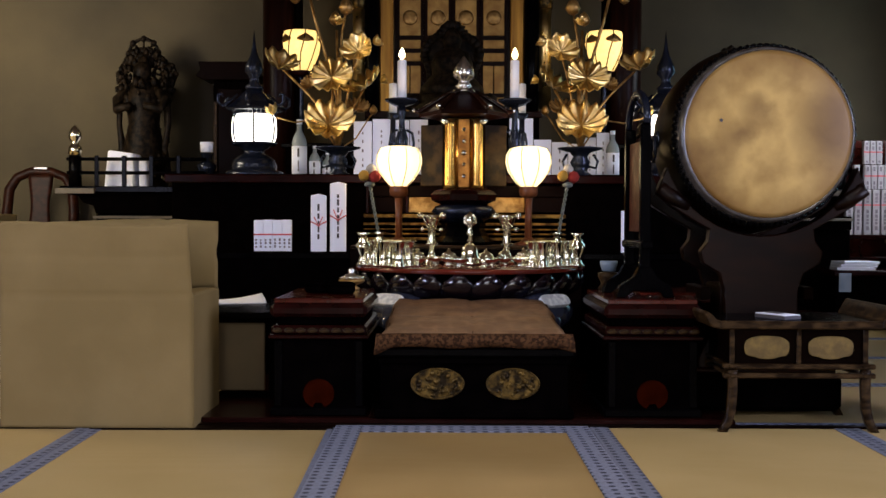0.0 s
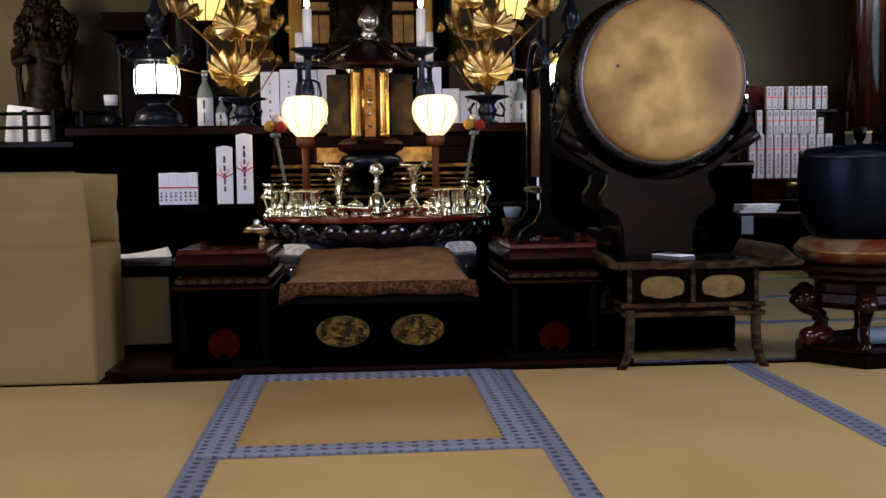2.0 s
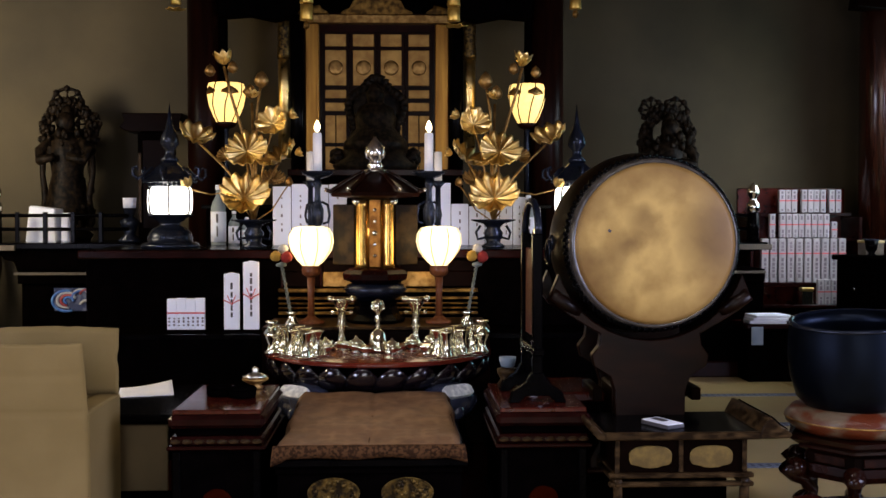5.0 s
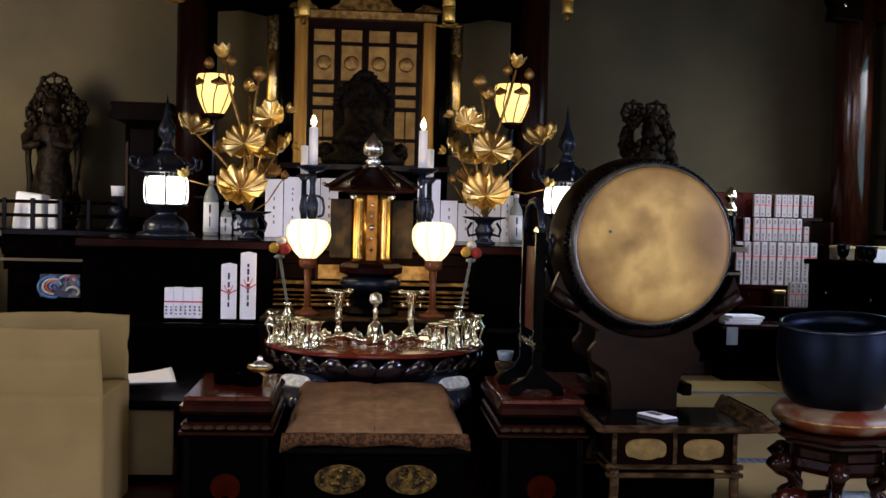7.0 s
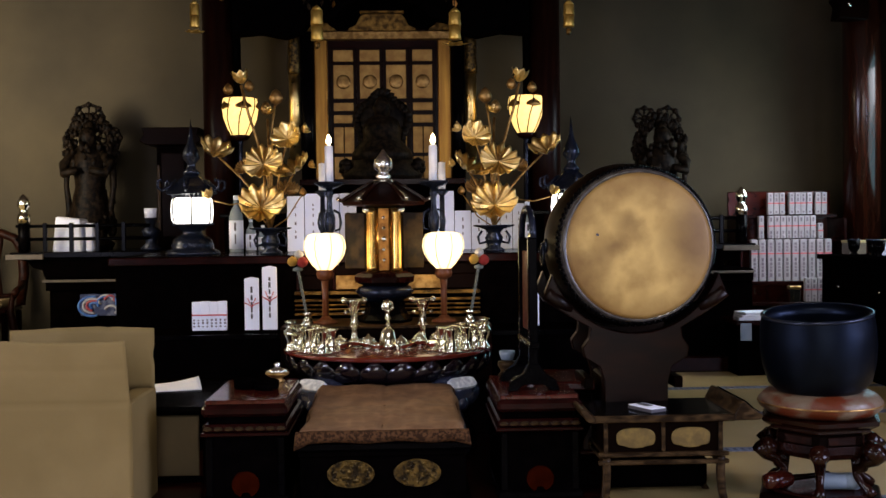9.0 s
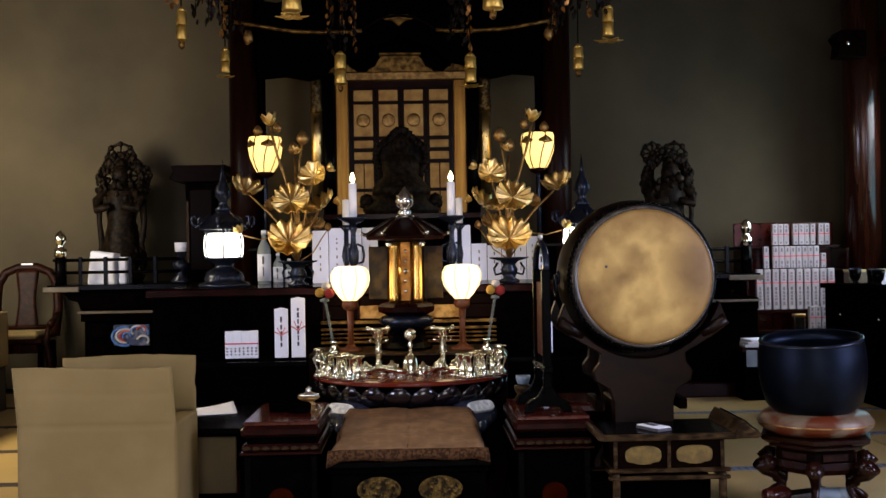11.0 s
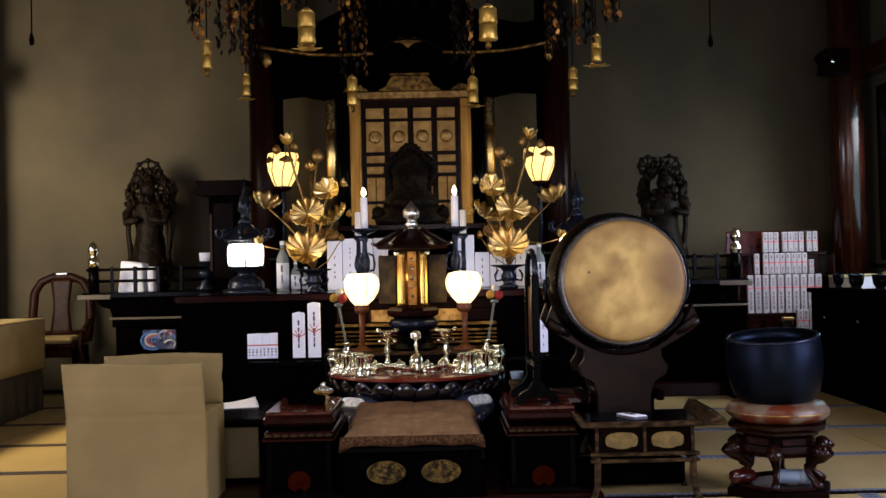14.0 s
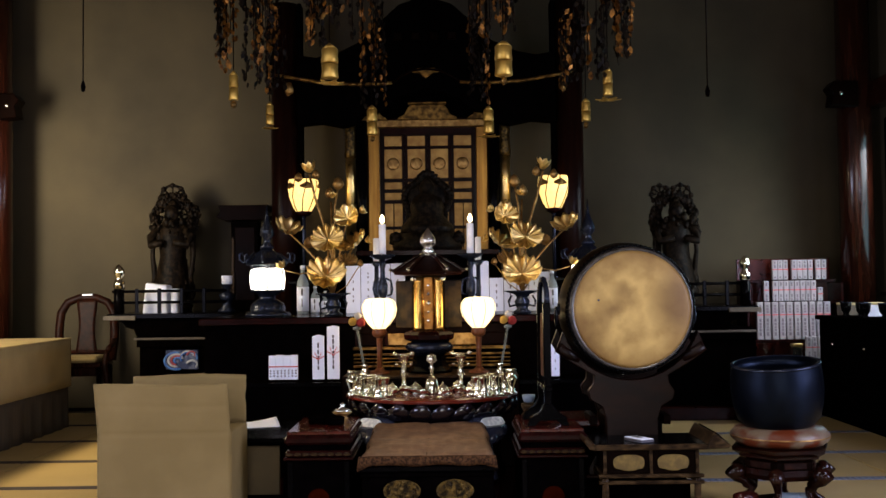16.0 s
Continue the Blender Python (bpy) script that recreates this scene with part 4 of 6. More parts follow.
def dais():
    t = thing("round_dais", (DX, DY, 0.02), "round dark lacquered dais with carved lotus petals", "dais")
    part("top", S().lathe([(0.535, 0.49), (0.555, 0.497), (0.555, 0.508), (0.54, 0.515), (0.0, 0.515)], 72), DAISRED, t, "glossy dark red top")
    part("core", S().lathe([(0.40, 0.36), (0.45, 0.375), (0.48, 0.42), (0.52, 0.489)], 72), MATT, t)

    def petal(u, v):
        a = (u - 0.5) * 0.262
        w = math.sin(math.pi * min(1, 0.08 + 0.92 * v)) ** 0.5
        bul = 0.026 * math.sin(math.pi * v) * (1 - (2 * u - 1) ** 2)
        r = 0.485 + 0.055 * v ** 0.7 + 1.2 * bul
        z = 0.375 + 0.122 * v - 0.03 * (2 * u - 1) ** 2 * v
        aa = a * (0.62 + 0.5 * w) + 0.05 * (v - 0.5)
        return Vector((r * math.cos(aa), r * math.sin(aa), z))

    leaf = mesh_of("petal", S().sheet(petal, 8, 8, 0.008), PETAL)
    for k in range(24):
        o = new("petal", leaf)
        o.parent = t
        o.rotation_euler = (0, 0, 2 * math.pi * (k + 0.5) / 24)
    part("waist", S().lathe([(0.44, 0.20), (0.38, 0.24), (0.36, 0.30), (0.40, 0.359)], 48), MATT, t)
    part("base", S().lathe([(0.46, 0.0), (0.47, 0.03), (0.44, 0.08), (0.42, 0.14), (0.44, 0.199)], 48), MATT, t)
    for k in range(4):
        a = math.radians((51, 129, 231, 309)[k])
        ca, sa = math.cos(a), math.sin(a)
        path = [(r * ca, r * sa, z) for r, z in ((0.40, 0.385), (0.50, 0.37), (0.53, 0.33), (0.51, 0.28), (0.50, 0.20), (0.53, 0.10), (0.56, 0.02))]
        lg = part("leg", S().tube(path, [0.05, 0.055, 0.06, 0.055, 0.045, 0.045, 0.055], 12), LEGLAC, t, "glossy blue-black scrolled leg")
        turn = math.degrees(a) + 90
        part("shoulder", S().ball((0, 0, 0), 0.12, (1.4, 0.75, 0.75), 3, m=pose(0.515 * ca, 0.515 * sa, 0.318, -18, 0, turn)), LEGLAC, lg)
        plate_at = pose(0.587 * ca, 0.587 * sa, 0.374, -42, 0, turn)
        pts = [(0.085 * math.copysign(abs(math.cos(q)) ** 0.5, math.cos(q)), 0.032 * math.copysign(abs(math.sin(q)) ** 0.6, math.sin(q))) for q in np.linspace(0, 2 * math.pi, 29)[:-1]]
        part("plate", S().prism(pts, -0.010, 0.012, plate_at, 0.003), ENGRAVED, lg, "engraved silver plate on the leg")
        part("scroll", S().ball((0.575 * ca, 0.575 * sa, 0.275), 0.042), LEGLAC, lg)


dais()


def brass(name, prof, x, y, label, cat, group, extra=None, seg=24):
    t = thing(name, (x, y, DZ), label, cat, group)
    part("body", S().lathe(prof, seg), BRASS, t)
    for nm, pr, material in extra or ():
        part(nm, S().lathe(pr, seg, closed=nm in ("rim", "ring", "collar", "foot_ring", "saucer")), material, t)
    return t


cup = [(0.026, 0), (0.03, 0.006), (0.02, 0.012), (0.021, 0.05), (0.026, 0.078), (0.036, 0.088), (0.036, 0.092), (0.03, 0.09), (0.02, 0.06), (0, 0.05)]
first = None
for k, a in enumerate((200, 214, 228, 312, 326, 340, 186, 354, 193, 208, 224, 316, 332, 347)):
    ring_r = 0.485 if k < 8 else 0.395
    x, y = DX + ring_r * math.cos(math.radians(a)), DY + ring_r * math.sin(math.radians(a))
    if first is None:
        first = brass("offering_cup", [(0.92 * r, 1.28 * z) for r, z in cup], x, y, "polished brass six-vessel offering cup on the dais", "cup", "brass offering cups",
                      [("saucer", [(0.036, -0.0), (0.046, 0.004), (0.048, 0.008), (0.036, 0.009)], BRASS), ("rim", [(0.0345, 0.113), (0.040, 0.117), (0.0345, 0.121)], BRASS)])
    else:
        copy_thing(first, pose(x, y, DZ))
corner = [(0.032, 0), (0.036, 0.008), (0.02, 0.02), (0.018, 0.05), (0.034, 0.08), (0.036, 0.10), (0.016, 0.125), (0.016, 0.14), (0.034, 0.156), (0.03, 0.156), (0.012, 0.14), (0, 0.13)]
for sgn in (-1, 1):
    for y in (1.62, 1.12):
        brass("flower_vase", corner, DX + sgn * (0.455 if y > 1.4 else 0.50), y, "small polished brass vase at the edge of the dais", "vase", "brass vases", [("collar", [(0.0185, 0.122), (0.026, 0.127), (0.0185, 0.132)], BRASS)])
tall = [(0.04, 0), (0.044, 0.01), (0.02, 0.03), (0.016, 0.07), (0.024, 0.10), (0.018, 0.13), (0.02, 0.17), (0.036, 0.205), (0.052, 0.235), (0.052, 0.242), (0.044, 0.236), (0.02, 0.19), (0, 0.18)]
for sgn in (-1, 1):
    t = brass("flared_vase", tall, DX + sgn * 0.185, 1.40, "tall flared brass goblet vase on the dais", "vase", "tall brass vases", [("ring", [(0.0245, 0.094), (0.032, 0.10), (0.0245, 0.106)], BRASS)])
    for q in (-1, 1):
        part("lug", S().ball((q * 0.056, 0, 0.238), 0.017, sub=2), BRASS, t)
        part("lug", S().ball((q * 0.046, 0, 0.17), 0.012, sub=2), BRASS, t)
t = thing("ritual_bell", (DX, 1.22, DZ), "polished brass vajra bell standing on a tray", "bell")
part("tray", S().lathe([(0.05, 0), (0.09, 0.006), (0.10, 0.016), (0.09, 0.014), (0, 0.012)], 28), BRASS, t)
part("bell", S().lathe([(0.05, 0.0145), (0.052, 0.02), (0.042, 0.05), (0.036, 0.085), (0.02, 0.10), (0.012, 0.108)], 28), BRASS, t)
part("handle", S().lathe([(0.010, 0.1085), (0.014, 0.12), (0.009, 0.14), (0.018, 0.155), (0.009, 0.17), (0.012, 0.185), (0.024, 0.21), (0.018, 0.235), (0.0, 0.255)], 20), BRASS, t)
for q in (-1, 1):
    part("prong", S().tube([(q * 0.012, 0, 0.19), (q * 0.03, 0, 0.205), (q * 0.026, 0, 0.23), (0.0, 0, 0.25)], 0.004, 6), BRASS, t)
dish = [(0.016, 0), (0.02, 0.004), (0.014, 0.012), (0.03, 0.024), (0.034, 0.034), (0.03, 0.034), (0.012, 0.02), (0, 0.018)]
dome = [(0.028, 0.0345), (0.024, 0.046), (0.008, 0.054), (0.005, 0.062), (0.0, 0.066)]
spots = [(-0.31, 1.14), (-0.245, 1.08), (-0.165, 1.20), (-0.10, 1.12), (0.10, 1.12), (0.165, 1.20), (0.235, 1.08), (0.31, 1.16), (-0.33, 1.36), (0.33, 1.36), (-0.26, 1.27), (0.26, 1.27), (-0.05, 1.03), (0.07, 1.02)]
dish, dome = [(1.3 * r, 1.3 * z) for r, z in dish], [(1.3 * r, 1.3 * z) for r, z in dome]
for k, (x, y) in enumerate(spots):
    brass("brass_dish", dish, DX + x, y, "small polished brass lidded dish on the dais" if k % 2 else "small open polished brass dish on the dais", "dish", "brass dishes", [("lid", dome, BRASS)] if k % 2 else [("foot_ring", [(0.0275, 0.0), (0.030, 0.004), (0.0275, 0.0065)], BRASS)], 18)
t = thing("brass_tube", (DX + 0.055, 0.93, DZ), "small upright brass incense tube on the dais", "holder")
part("body", S().lathe([(0.012, 0), (0.012, 0.058), (0.009, 0.058), (0.009, 0.02), (0, 0.02)], 14), BRASS, t)
part("foot", S().lathe([(0.02, 0.0), (0.02, 0.004), (0.0125, 0.008)], 14), BRASS, t)


def pompoms(x, y):
    t = thing("pompom_spray", (x, y, DZ + 0.13), "woollen red, yellow and white balls on a twisted stem", "ornament", "pompom sprays")
    sgn = 1 if x > 0 else -1
    for ph in (0, math.pi):
        part("stem", S().tube([(sgn * 0.05 * (u / 40) + 0.006 * math.cos(u * 0.9 + ph), 0.006 * math.sin(u * 0.9 + ph), u / 40 * 0.28) for u in range(41)], 0.004, 5), STEM, t)
    cx = sgn * 0.05
    part("ball", S().ball((cx - 0.028, -0.01, 0.315), 0.029, rough=0.12), YELLOW, t, "yellow woollen ball")
    part("ball", S().ball((cx + 0.028, -0.01, 0.31), 0.031, rough=0.12), SCARLET, t, "red woollen ball")
    part("ball", S().ball((cx + 0.005, 0.03, 0.35), 0.027, rough=0.12), WHITEWOOL, t, "white woollen ball")
    part("leaf", S().ball((cx, 0.0, 0.27), 0.03, (1, 1, 0.5), 1, 0.3), STEM, t)


pompoms(DX - 0.46, 1.62)
pompoms(DX + 0.46, 1.62)


# ---- stepped altar ----
def altar():
    t = thing("altar", (0.0, 2.0, 0.02), "stepped black lacquered altar with gilt centre front", "altar")
    part("body", S().box(-1.58, 1.58, 0.0, 1.15, 0.0, 0.955, 0.006), MATT, t)
    part("top", S().box(-1.60, 1.60, -0.03, 1.18, 0.956, 0.985, 0.006), LACQUER, t)
    part("lip", S().box(-1.61, 1.61, -0.045, -0.031, 0.935, 0.98, 0.005), DARKRED, t)
    for x0, x1 in ((-1.5, -0.55), (0.62, 1.5)):
        part("step", S().box(x0, x1, -0.46, -0.001, 0.0, 0.56, 0.006), MATT, t)
        part("step_edge", S().box(x0 - 0.01, x1, -0.475, -0.461, 0.535, 0.563, 0.003), LACQUER, t)
        part("low_step", S().box(x0, x1, -0.80, -0.477, 0.0, 0.33, 0.006), MATT, t)
        part("low_step_edge", S().box(x0 - 0.01, x1, -0.812, -0.801, 0.305, 0.333, 0.003), LACQUER, t)
    part("centre_step", S().box(-0.548, 0.618, -0.50, -0.001, 0.0, 0.585, 0.006), DARKWOOD, t)
    part("centre_board", S().box(-0.548, 0.618, -0.51, -0.001, 0.586, 0.602, 0.004), AGED, t)
    for z, h in ((0.622, 0.016), (0.652, 0.010), (0.678, 0.010), (0.704, 0.016), (0.745, 0.022)):
        part("moulding", S().box(-0.52, 0.59, -0.03, -0.001, z, z + h, 0.004), CANOPYGOLD, t, "gilt moulding")
    for k in range(5):
        x = -0.50 + k * 0.218
        part("panel", S().box(x + 0.008, x + 0.21, -0.012, -0.001, 0.775, 0.86, 0.004), OLDGOLD if k in (1, 3) else DARKWOOD, t)
        part("upper_panel", S().box(x + 0.008, x + 0.21, -0.010, -0.001, 0.862, 0.925, 0.003), DARKWOOD, t)
        part("stile", S().box(x - 0.007, x + 0.007, -0.022, -0.001, 0.77, 0.932, 0.003), DARKRED, t)


altar()
u = thing("rear_altar", (0.0, 3.25, 0.02), "black lacquered upper altar tier below the shrine", "altar")
part("body", S().box(-1.15, 1.15, 0.0, 1.35, 0.0, 1.22, 0.006), MATT, u)
part("top", S().box(-1.18, 1.18, -0.02, 1.38, 1.221, 1.25, 0.006), LACQUER, u)
part("upper_tier", S().box(-0.62, 0.58, 0.35, 1.35, 1.251, 1.50, 0.006), MATT, u)
part("tier_edge", S().box(-0.64, 0.60, 0.335, 0.349, 1.46, 1.505, 0.004), DARKRED, u)


def mini_shrine():
    t = thing("reliquary", (0.025, 1.74, 0.62), "small round gilt reliquary with dark roof and silver finial", "reliquary")
    part("foot", S().lathe([(0.15, 0.0), (0.16, 0.02), (0.13, 0.05), (0.11, 0.09), (0.12, 0.12)], 8, smooth=False), LACQUER, t)
    part("lotus_base", S().lathe([(0.10, 0.121), (0.15, 0.15), (0.17, 0.18), (0.15, 0.205), (0.12, 0.215)], 32), BRONZE, t, "glossy dark lotus base")
    part("plate", S().lathe([(0.13, 0.216), (0.18, 0.235), (0.185, 0.265), (0.165, 0.285), (0.13, 0.295)], 8, smooth=False, turn=math.pi / 8), DARKRED, t)
    part("body", S().lathe([(0.095, 0.296), (0.095, 0.66)], 40), HONEY, t, "gilt round body")
    part("front_panel", S().box(-0.030, 0.030, -0.104, -0.085, 0.30, 0.655, 0.004), AMBER, t, "amber gilt front panel")
    for sgn in (-1, 1):
        part("pillar", S().lathe([(0.036, 0.296), (0.030, 0.32), (0.029, 0.62), (0.036, 0.655)], 20, (sgn * 0.070, -0.078, 0)), HONEY, t, "bright gilt pillar")
        part("door", S().box(0.0, 0.13, -0.006, 0.006, 0.31, 0.63, 0.004, pose(sgn * 0.105, -0.05, 0, 0, 0, 90 - sgn * 66)), OLDDOOR, t, "open brown door leaf")
        part("bracket", S().ball((sgn * 0.09, -0.09, 0.645), 0.026, (1.2, 0.8, 0.8), 2, 0.2), SILVER, t)
    for z in (0.36, 0.42, 0.48, 0.54, 0.60):
        part("bead", S().ball((0, -0.108, z), 0.012 if z != 0.48 else 0.018, sub=1), SILVER, t)
    roof = S()
    n = 6
    prof = [(0.10, 0.662), (0.232, 0.672), (0.238, 0.690), (0.165, 0.735), (0.10, 0.775), (0.055, 0.80)]
    roof.lathe(prof, n, smooth=False)
    part("roof", roof, SHRINEWOOD, t, "dark red six-sided roof")
    for k in range(6):
        a = math.pi / 3 * k
        rg = part("ridge", S().tube([(r * math.cos(a), r * math.sin(a), z) for r, z in ((0.06, 0.805), (0.11, 0.778), (0.175, 0.738), (0.234, 0.698), (0.258, 0.706))], [0.012, 0.012, 0.013, 0.015, 0.010], 8), STANDWOOD, t)
        part("ridge_cap", S().ball((0.261 * math.cos(a), 0.261 * math.sin(a), 0.708), 0.013, sub=1), SILVER, rg)
    part("finial", S().lathe([(0.06, 0.801), (0.058, 0.815), (0.03, 0.822), (0.045, 0.835), (0.03, 0.85), (0.028, 0.862), (0.05, 0.88), (0.055, 0.905), (0.046, 0.935), (0.024, 0.965), (0.006, 0.99), (0, 0.994)], 28), SILVER, t, "silver jewel finial")


mini_shrine()


def globe_lamp(x):
    t = thing("globe_lamp", (x, 1.68, 0.622), "lit tulip-globe lamp on a red-brown stem", "lamp", "lit globe lamps")
    part("base", S().lathe([(0.07, 0), (0.072, 0.012), (0.04, 0.022), (0.022, 0.04)], 24), LAMPWOOD, t)
    part("stem", S().lathe([(0.019, 0.03), (0.017, 0.15), (0.021, 0.245)], 16), LAMPWOOD, t)
    part("collar", S().lathe([(0.022, 0.246), (0.045, 0.26), (0.05, 0.285), (0.044, 0.296), (0.052, 0.305)], 24), LAMPWOOD, t)
    part("globe", S().lathe([(0.045, 0.306), (0.075, 0.335), (0.108, 0.385), (0.12, 0.43), (0.116, 0.47), (0.098, 0.502), (0.06, 0.512), (0.0, 0.514)], 32), GLOBE, t, "glowing frosted glass globe").visible_shadow = False
    for k in range(8):
        a = 2 * math.pi * (k + 0.5) / 8
        part("rib", S().tube([(r * math.cos(a), r * math.sin(a), z) for r, z in ((0.047, 0.306), (0.077, 0.335), (0.110, 0.385), (0.1215, 0.43), (0.1175, 0.47), (0.10, 0.502))], 0.0022, 5), OLDGOLD, t)


globe_lamp(-0.312)
globe_lamp(0.362)


def candlestick(x):
    t = thing("candlestick", (x, 2.28, 1.005), "tall dark bronze candlestick with a lit white candle", "candlestick", "altar candlesticks")
    part("foot", S().lathe([(0.075, 0), (0.078, 0.012), (0.04, 0.03), (0.022, 0.055)], 24), BRONZE, t)
    part("shaft", S().lathe([(0.02, 0.05), (0.018, 0.12), (0.034, 0.16), (0.036, 0.22), (0.018, 0.28), (0.016, 0.34), (0.026, 0.37), (0.02, 0.40)], 20), BRONZE, t)
    for sgn in (-1, 1):
        part("handle", S().tube([(sgn * 0.03, 0, 0.14), (sgn * 0.062, 0, 0.15), (sgn * 0.07, 0, 0.19), (sgn * 0.06, 0, 0.25), (sgn * 0.024, 0, 0.27)], 0.008, 7), BRONZE, t)
    part("dish", S().lathe([(0.02, 0.40), (0.06, 0.415), (0.095, 0.435), (0.098, 0.445), (0.06, 0.438), (0.0, 0.43)], 28), BRONZE, t)
    c = part("candle", S().lathe([(0.027, 0.432), (0.0265, 0.55), (0.026, 0.665), (0.018, 0.672), (0, 0.668)], 20), WAX, t, "white wax candle")
    part("wick", S().lathe([(0.002, 0.668), (0.002, 0.68)], 6), INK, c)
    part("flame", S().lathe([(0.004, 0.676), (0.017, 0.692), (0.018, 0.706), (0.009, 0.73), (0, 0.745)], 14), FLAME, c, "burning flame")


candlestick(-0.325)
candlestick(0.325)
for x in (-0.395, 0.39):
    t = thing("short_candle", (x, 2.62, 1.005), "plain white candle on a small dark stand", "candle", "rear candles")
    part("stand", S().lathe([(0.05, 0), (0.02, 0.02), (0.016, 0.36), (0.05, 0.40), (0.0, 0.405)], 16), BRONZE, t)
    part("candle", S().lathe([(0.024, 0.406), (0.024, 0.58), (0, 0.585)], 16), WAX, t)


def lotus(x, mirror):
    t = thing("lotus_vase", (x, 2.25, 1.005), "gilt metal lotus flowers in a black bronze vase", "flower vase", "gilt lotus vases")
    sg = mirror
    part("vase", S().lathe([(0.065, 0), (0.07, 0.012), (0.04, 0.03), (0.05, 0.06), (0.058, 0.085), (0.04, 0.115), (0.06, 0.14), (0.128, 0.158), (0.13, 0.166), (0.05, 0.158), (0, 0.15)], 32), BRONZE, t, "dark bronze flared vase")
    for s in (-1, 1):
        part("handle", S().tube([(s * 0.05, 0, 0.06), (s * 0.09, 0, 0.05), (s * 0.10, 0, 0.09), (s * 0.075, 0, 0.13)], 0.008, 7), BRONZE, t)

    def leaf(at, r, tilt, yaw, roll=0.0, cup=0.38, lobes=15):
        ph = random.Random(int(at[0] * 1000 + at[2] * 77)).random() * 6

        def fn(u, v):
            a = 2 * math.pi * u
            rad = r * v * (1 + 0.03 * math.cos(lobes * a + ph) * v + 0.04 * math.cos(3 * a + ph))
            z = cup * r * v * v + 0.12 * r * math.cos(lobes * a + ph) * v + 0.04 * r * math.cos(2 * a)
            return Vector((rad * math.cos(a), rad * math.sin(a), z))
        sh = S()
        sh.sheet(fn, 132, 7, 0.003, pose(sg * at[0], at[1], at[2], tilt, sg * roll, sg * yaw))
        return sh

    def stalk(points, r=0.006):
        part("stalk", S().tube([(sg * a, b, c) for a, b, c in points], r, 7), OLDGOLD, t)

    stalk([(0, 0, 0.15), (-0.03, -0.02, 0.36), (-0.028, -0.03, 0.55)], 0.008)
    stalk([(0, 0, 0.15), (-0.06, 0, 0.34), (-0.17, 0, 0.47), (-0.335, 0, 0.63)], 0.007)
    stalk([(0, 0, 0.15), (0.05, 0.0, 0.33), (0.15, 0.0, 0.50)], 0.007)
    stalk([(0, 0, 0.15), (-0.01, 0.03, 0.45), (-0.07, 0.04, 0.68), (-0.13, 0.03, 0.88), (-0.17, 0.02, 1.05)], 0.009)
    stalk([(0, 0, 0.15), (0.0, 0.02, 0.5), (-0.012, 0.03, 0.84)], 0.008)
    stalk([(0, 0, 0.15), (0.01, 0.03, 0.5), (0.015, 0.04, 0.80), (0.04, 0.04, 0.95)], 0.008)
    stalk([(0, 0, 0.15), (0.05, 0.02, 0.45), (0.08, 0.02, 0.60), (0.11, 0.02, 0.70)], 0.007)
    stalk([(0, 0, 0.15), (-0.12, 0.02, 0.33), (-0.25, 0.02, 0.31), (-0.36, 0.02, 0.34)], 0.005)
    stalk([(0, 0, 0.15), (0.10, 0.03, 0.22), (0.17, 0.03, 0.33), (0.20, 0.03, 0.37)], 0.004)
    part("leaf", leaf((-0.045 * (sg > 0), -0.06, 0.285), 0.142, 50, 6, 2, 0.42, 13), GOLD, t, "crimped gilt lotus leaf")
    part("leaf", leaf((-0.028, -0.06, 0.555), 0.122, 54, -6, 0, 0.25, 14), GOLD, t, "crimped gilt lotus leaf")
    part("leaf", leaf((-0.338, 0.0, 0.628), 0.103, 36, 14, 16, 0.55, 9), GOLD, t, "crimped gilt lotus leaf")
    part("leaf", leaf((0.155, -0.02, 0.515), 0.122, 22, 0, -30, 0.35, 13), GOLD, t, "crimped gilt lotus leaf")
    part("leaf", leaf((0.115, 0.0, 0.715), 0.092, 48, 24, -52, 0.5, 9), GOLD, t, "folded gilt lotus leaf")
    part("leaf", leaf((0.10, 0.06, 0.39), 0.075, 30, 40, -20), OLDGOLD, t)
    part("leaf", leaf((-0.165, 0.05, 0.535), 0.05, 60, -30, 20), OLDGOLD, t)

    def flower(at, r, tip):
        sh = S()
        for ring, (n, el, s) in enumerate(((5, 70, 0.8), (7, 40, 1.0))):
            for k in range(n):
                az = 360 / n * (k + 0.5 * ring)
                sh.sheet(lambda u, v: Vector((r * s * v, r * 0.42 * (u - 0.5) * math.sin(math.pi * (0.12 + 0.86 * v)) * 1.6, 0.25 * r * v * v)), 3, 5, 0.0025,
                         pose(sg * at[0], at[1], at[2], 0, sg * tip, 0) @ pose(0, 0, 0, 0, 0, az) @ pose(0, 0, 0, 0, -el, 0))
        part("flower", sh, GOLD, t, "gilt lotus flower")

    flower((0.20, 0.0, 0.76), 0.06, 60)
    flower((0.24, -0.01, 0.545), 0.05, 70)
    flower((-0.37, -0.02, 0.35), 0.07, -20)
    flower((-0.165, 0.02, 1.06), 0.095, -12)
    flower((-0.012, 0.02, 0.87), 0.062, 20)
    for at, r in (((0.042, 0.04, 0.97), 0.036), ((-0.02, 0.03, 0.90), 0.03), ((-0.25, 0.02, 1.02), 0.026), ((-0.12, 0.02, 1.04), 0.026), ((0.20, 0.03, 0.38), 0.02)):
        bud = S()
        r = 1.25 * r
        bud.lathe([(0.0, -r), (r * 0.7, -r * 0.6), (r, 0), (r * 0.6, r * 0.9), (0, r * 1.4)], 10, (sg * at[0], at[1], at[2]))
        part("bud", bud, OLDGOLD, t, "gilt lotus bud")


lotus(-0.69, 1)
lotus(0.70, -1)


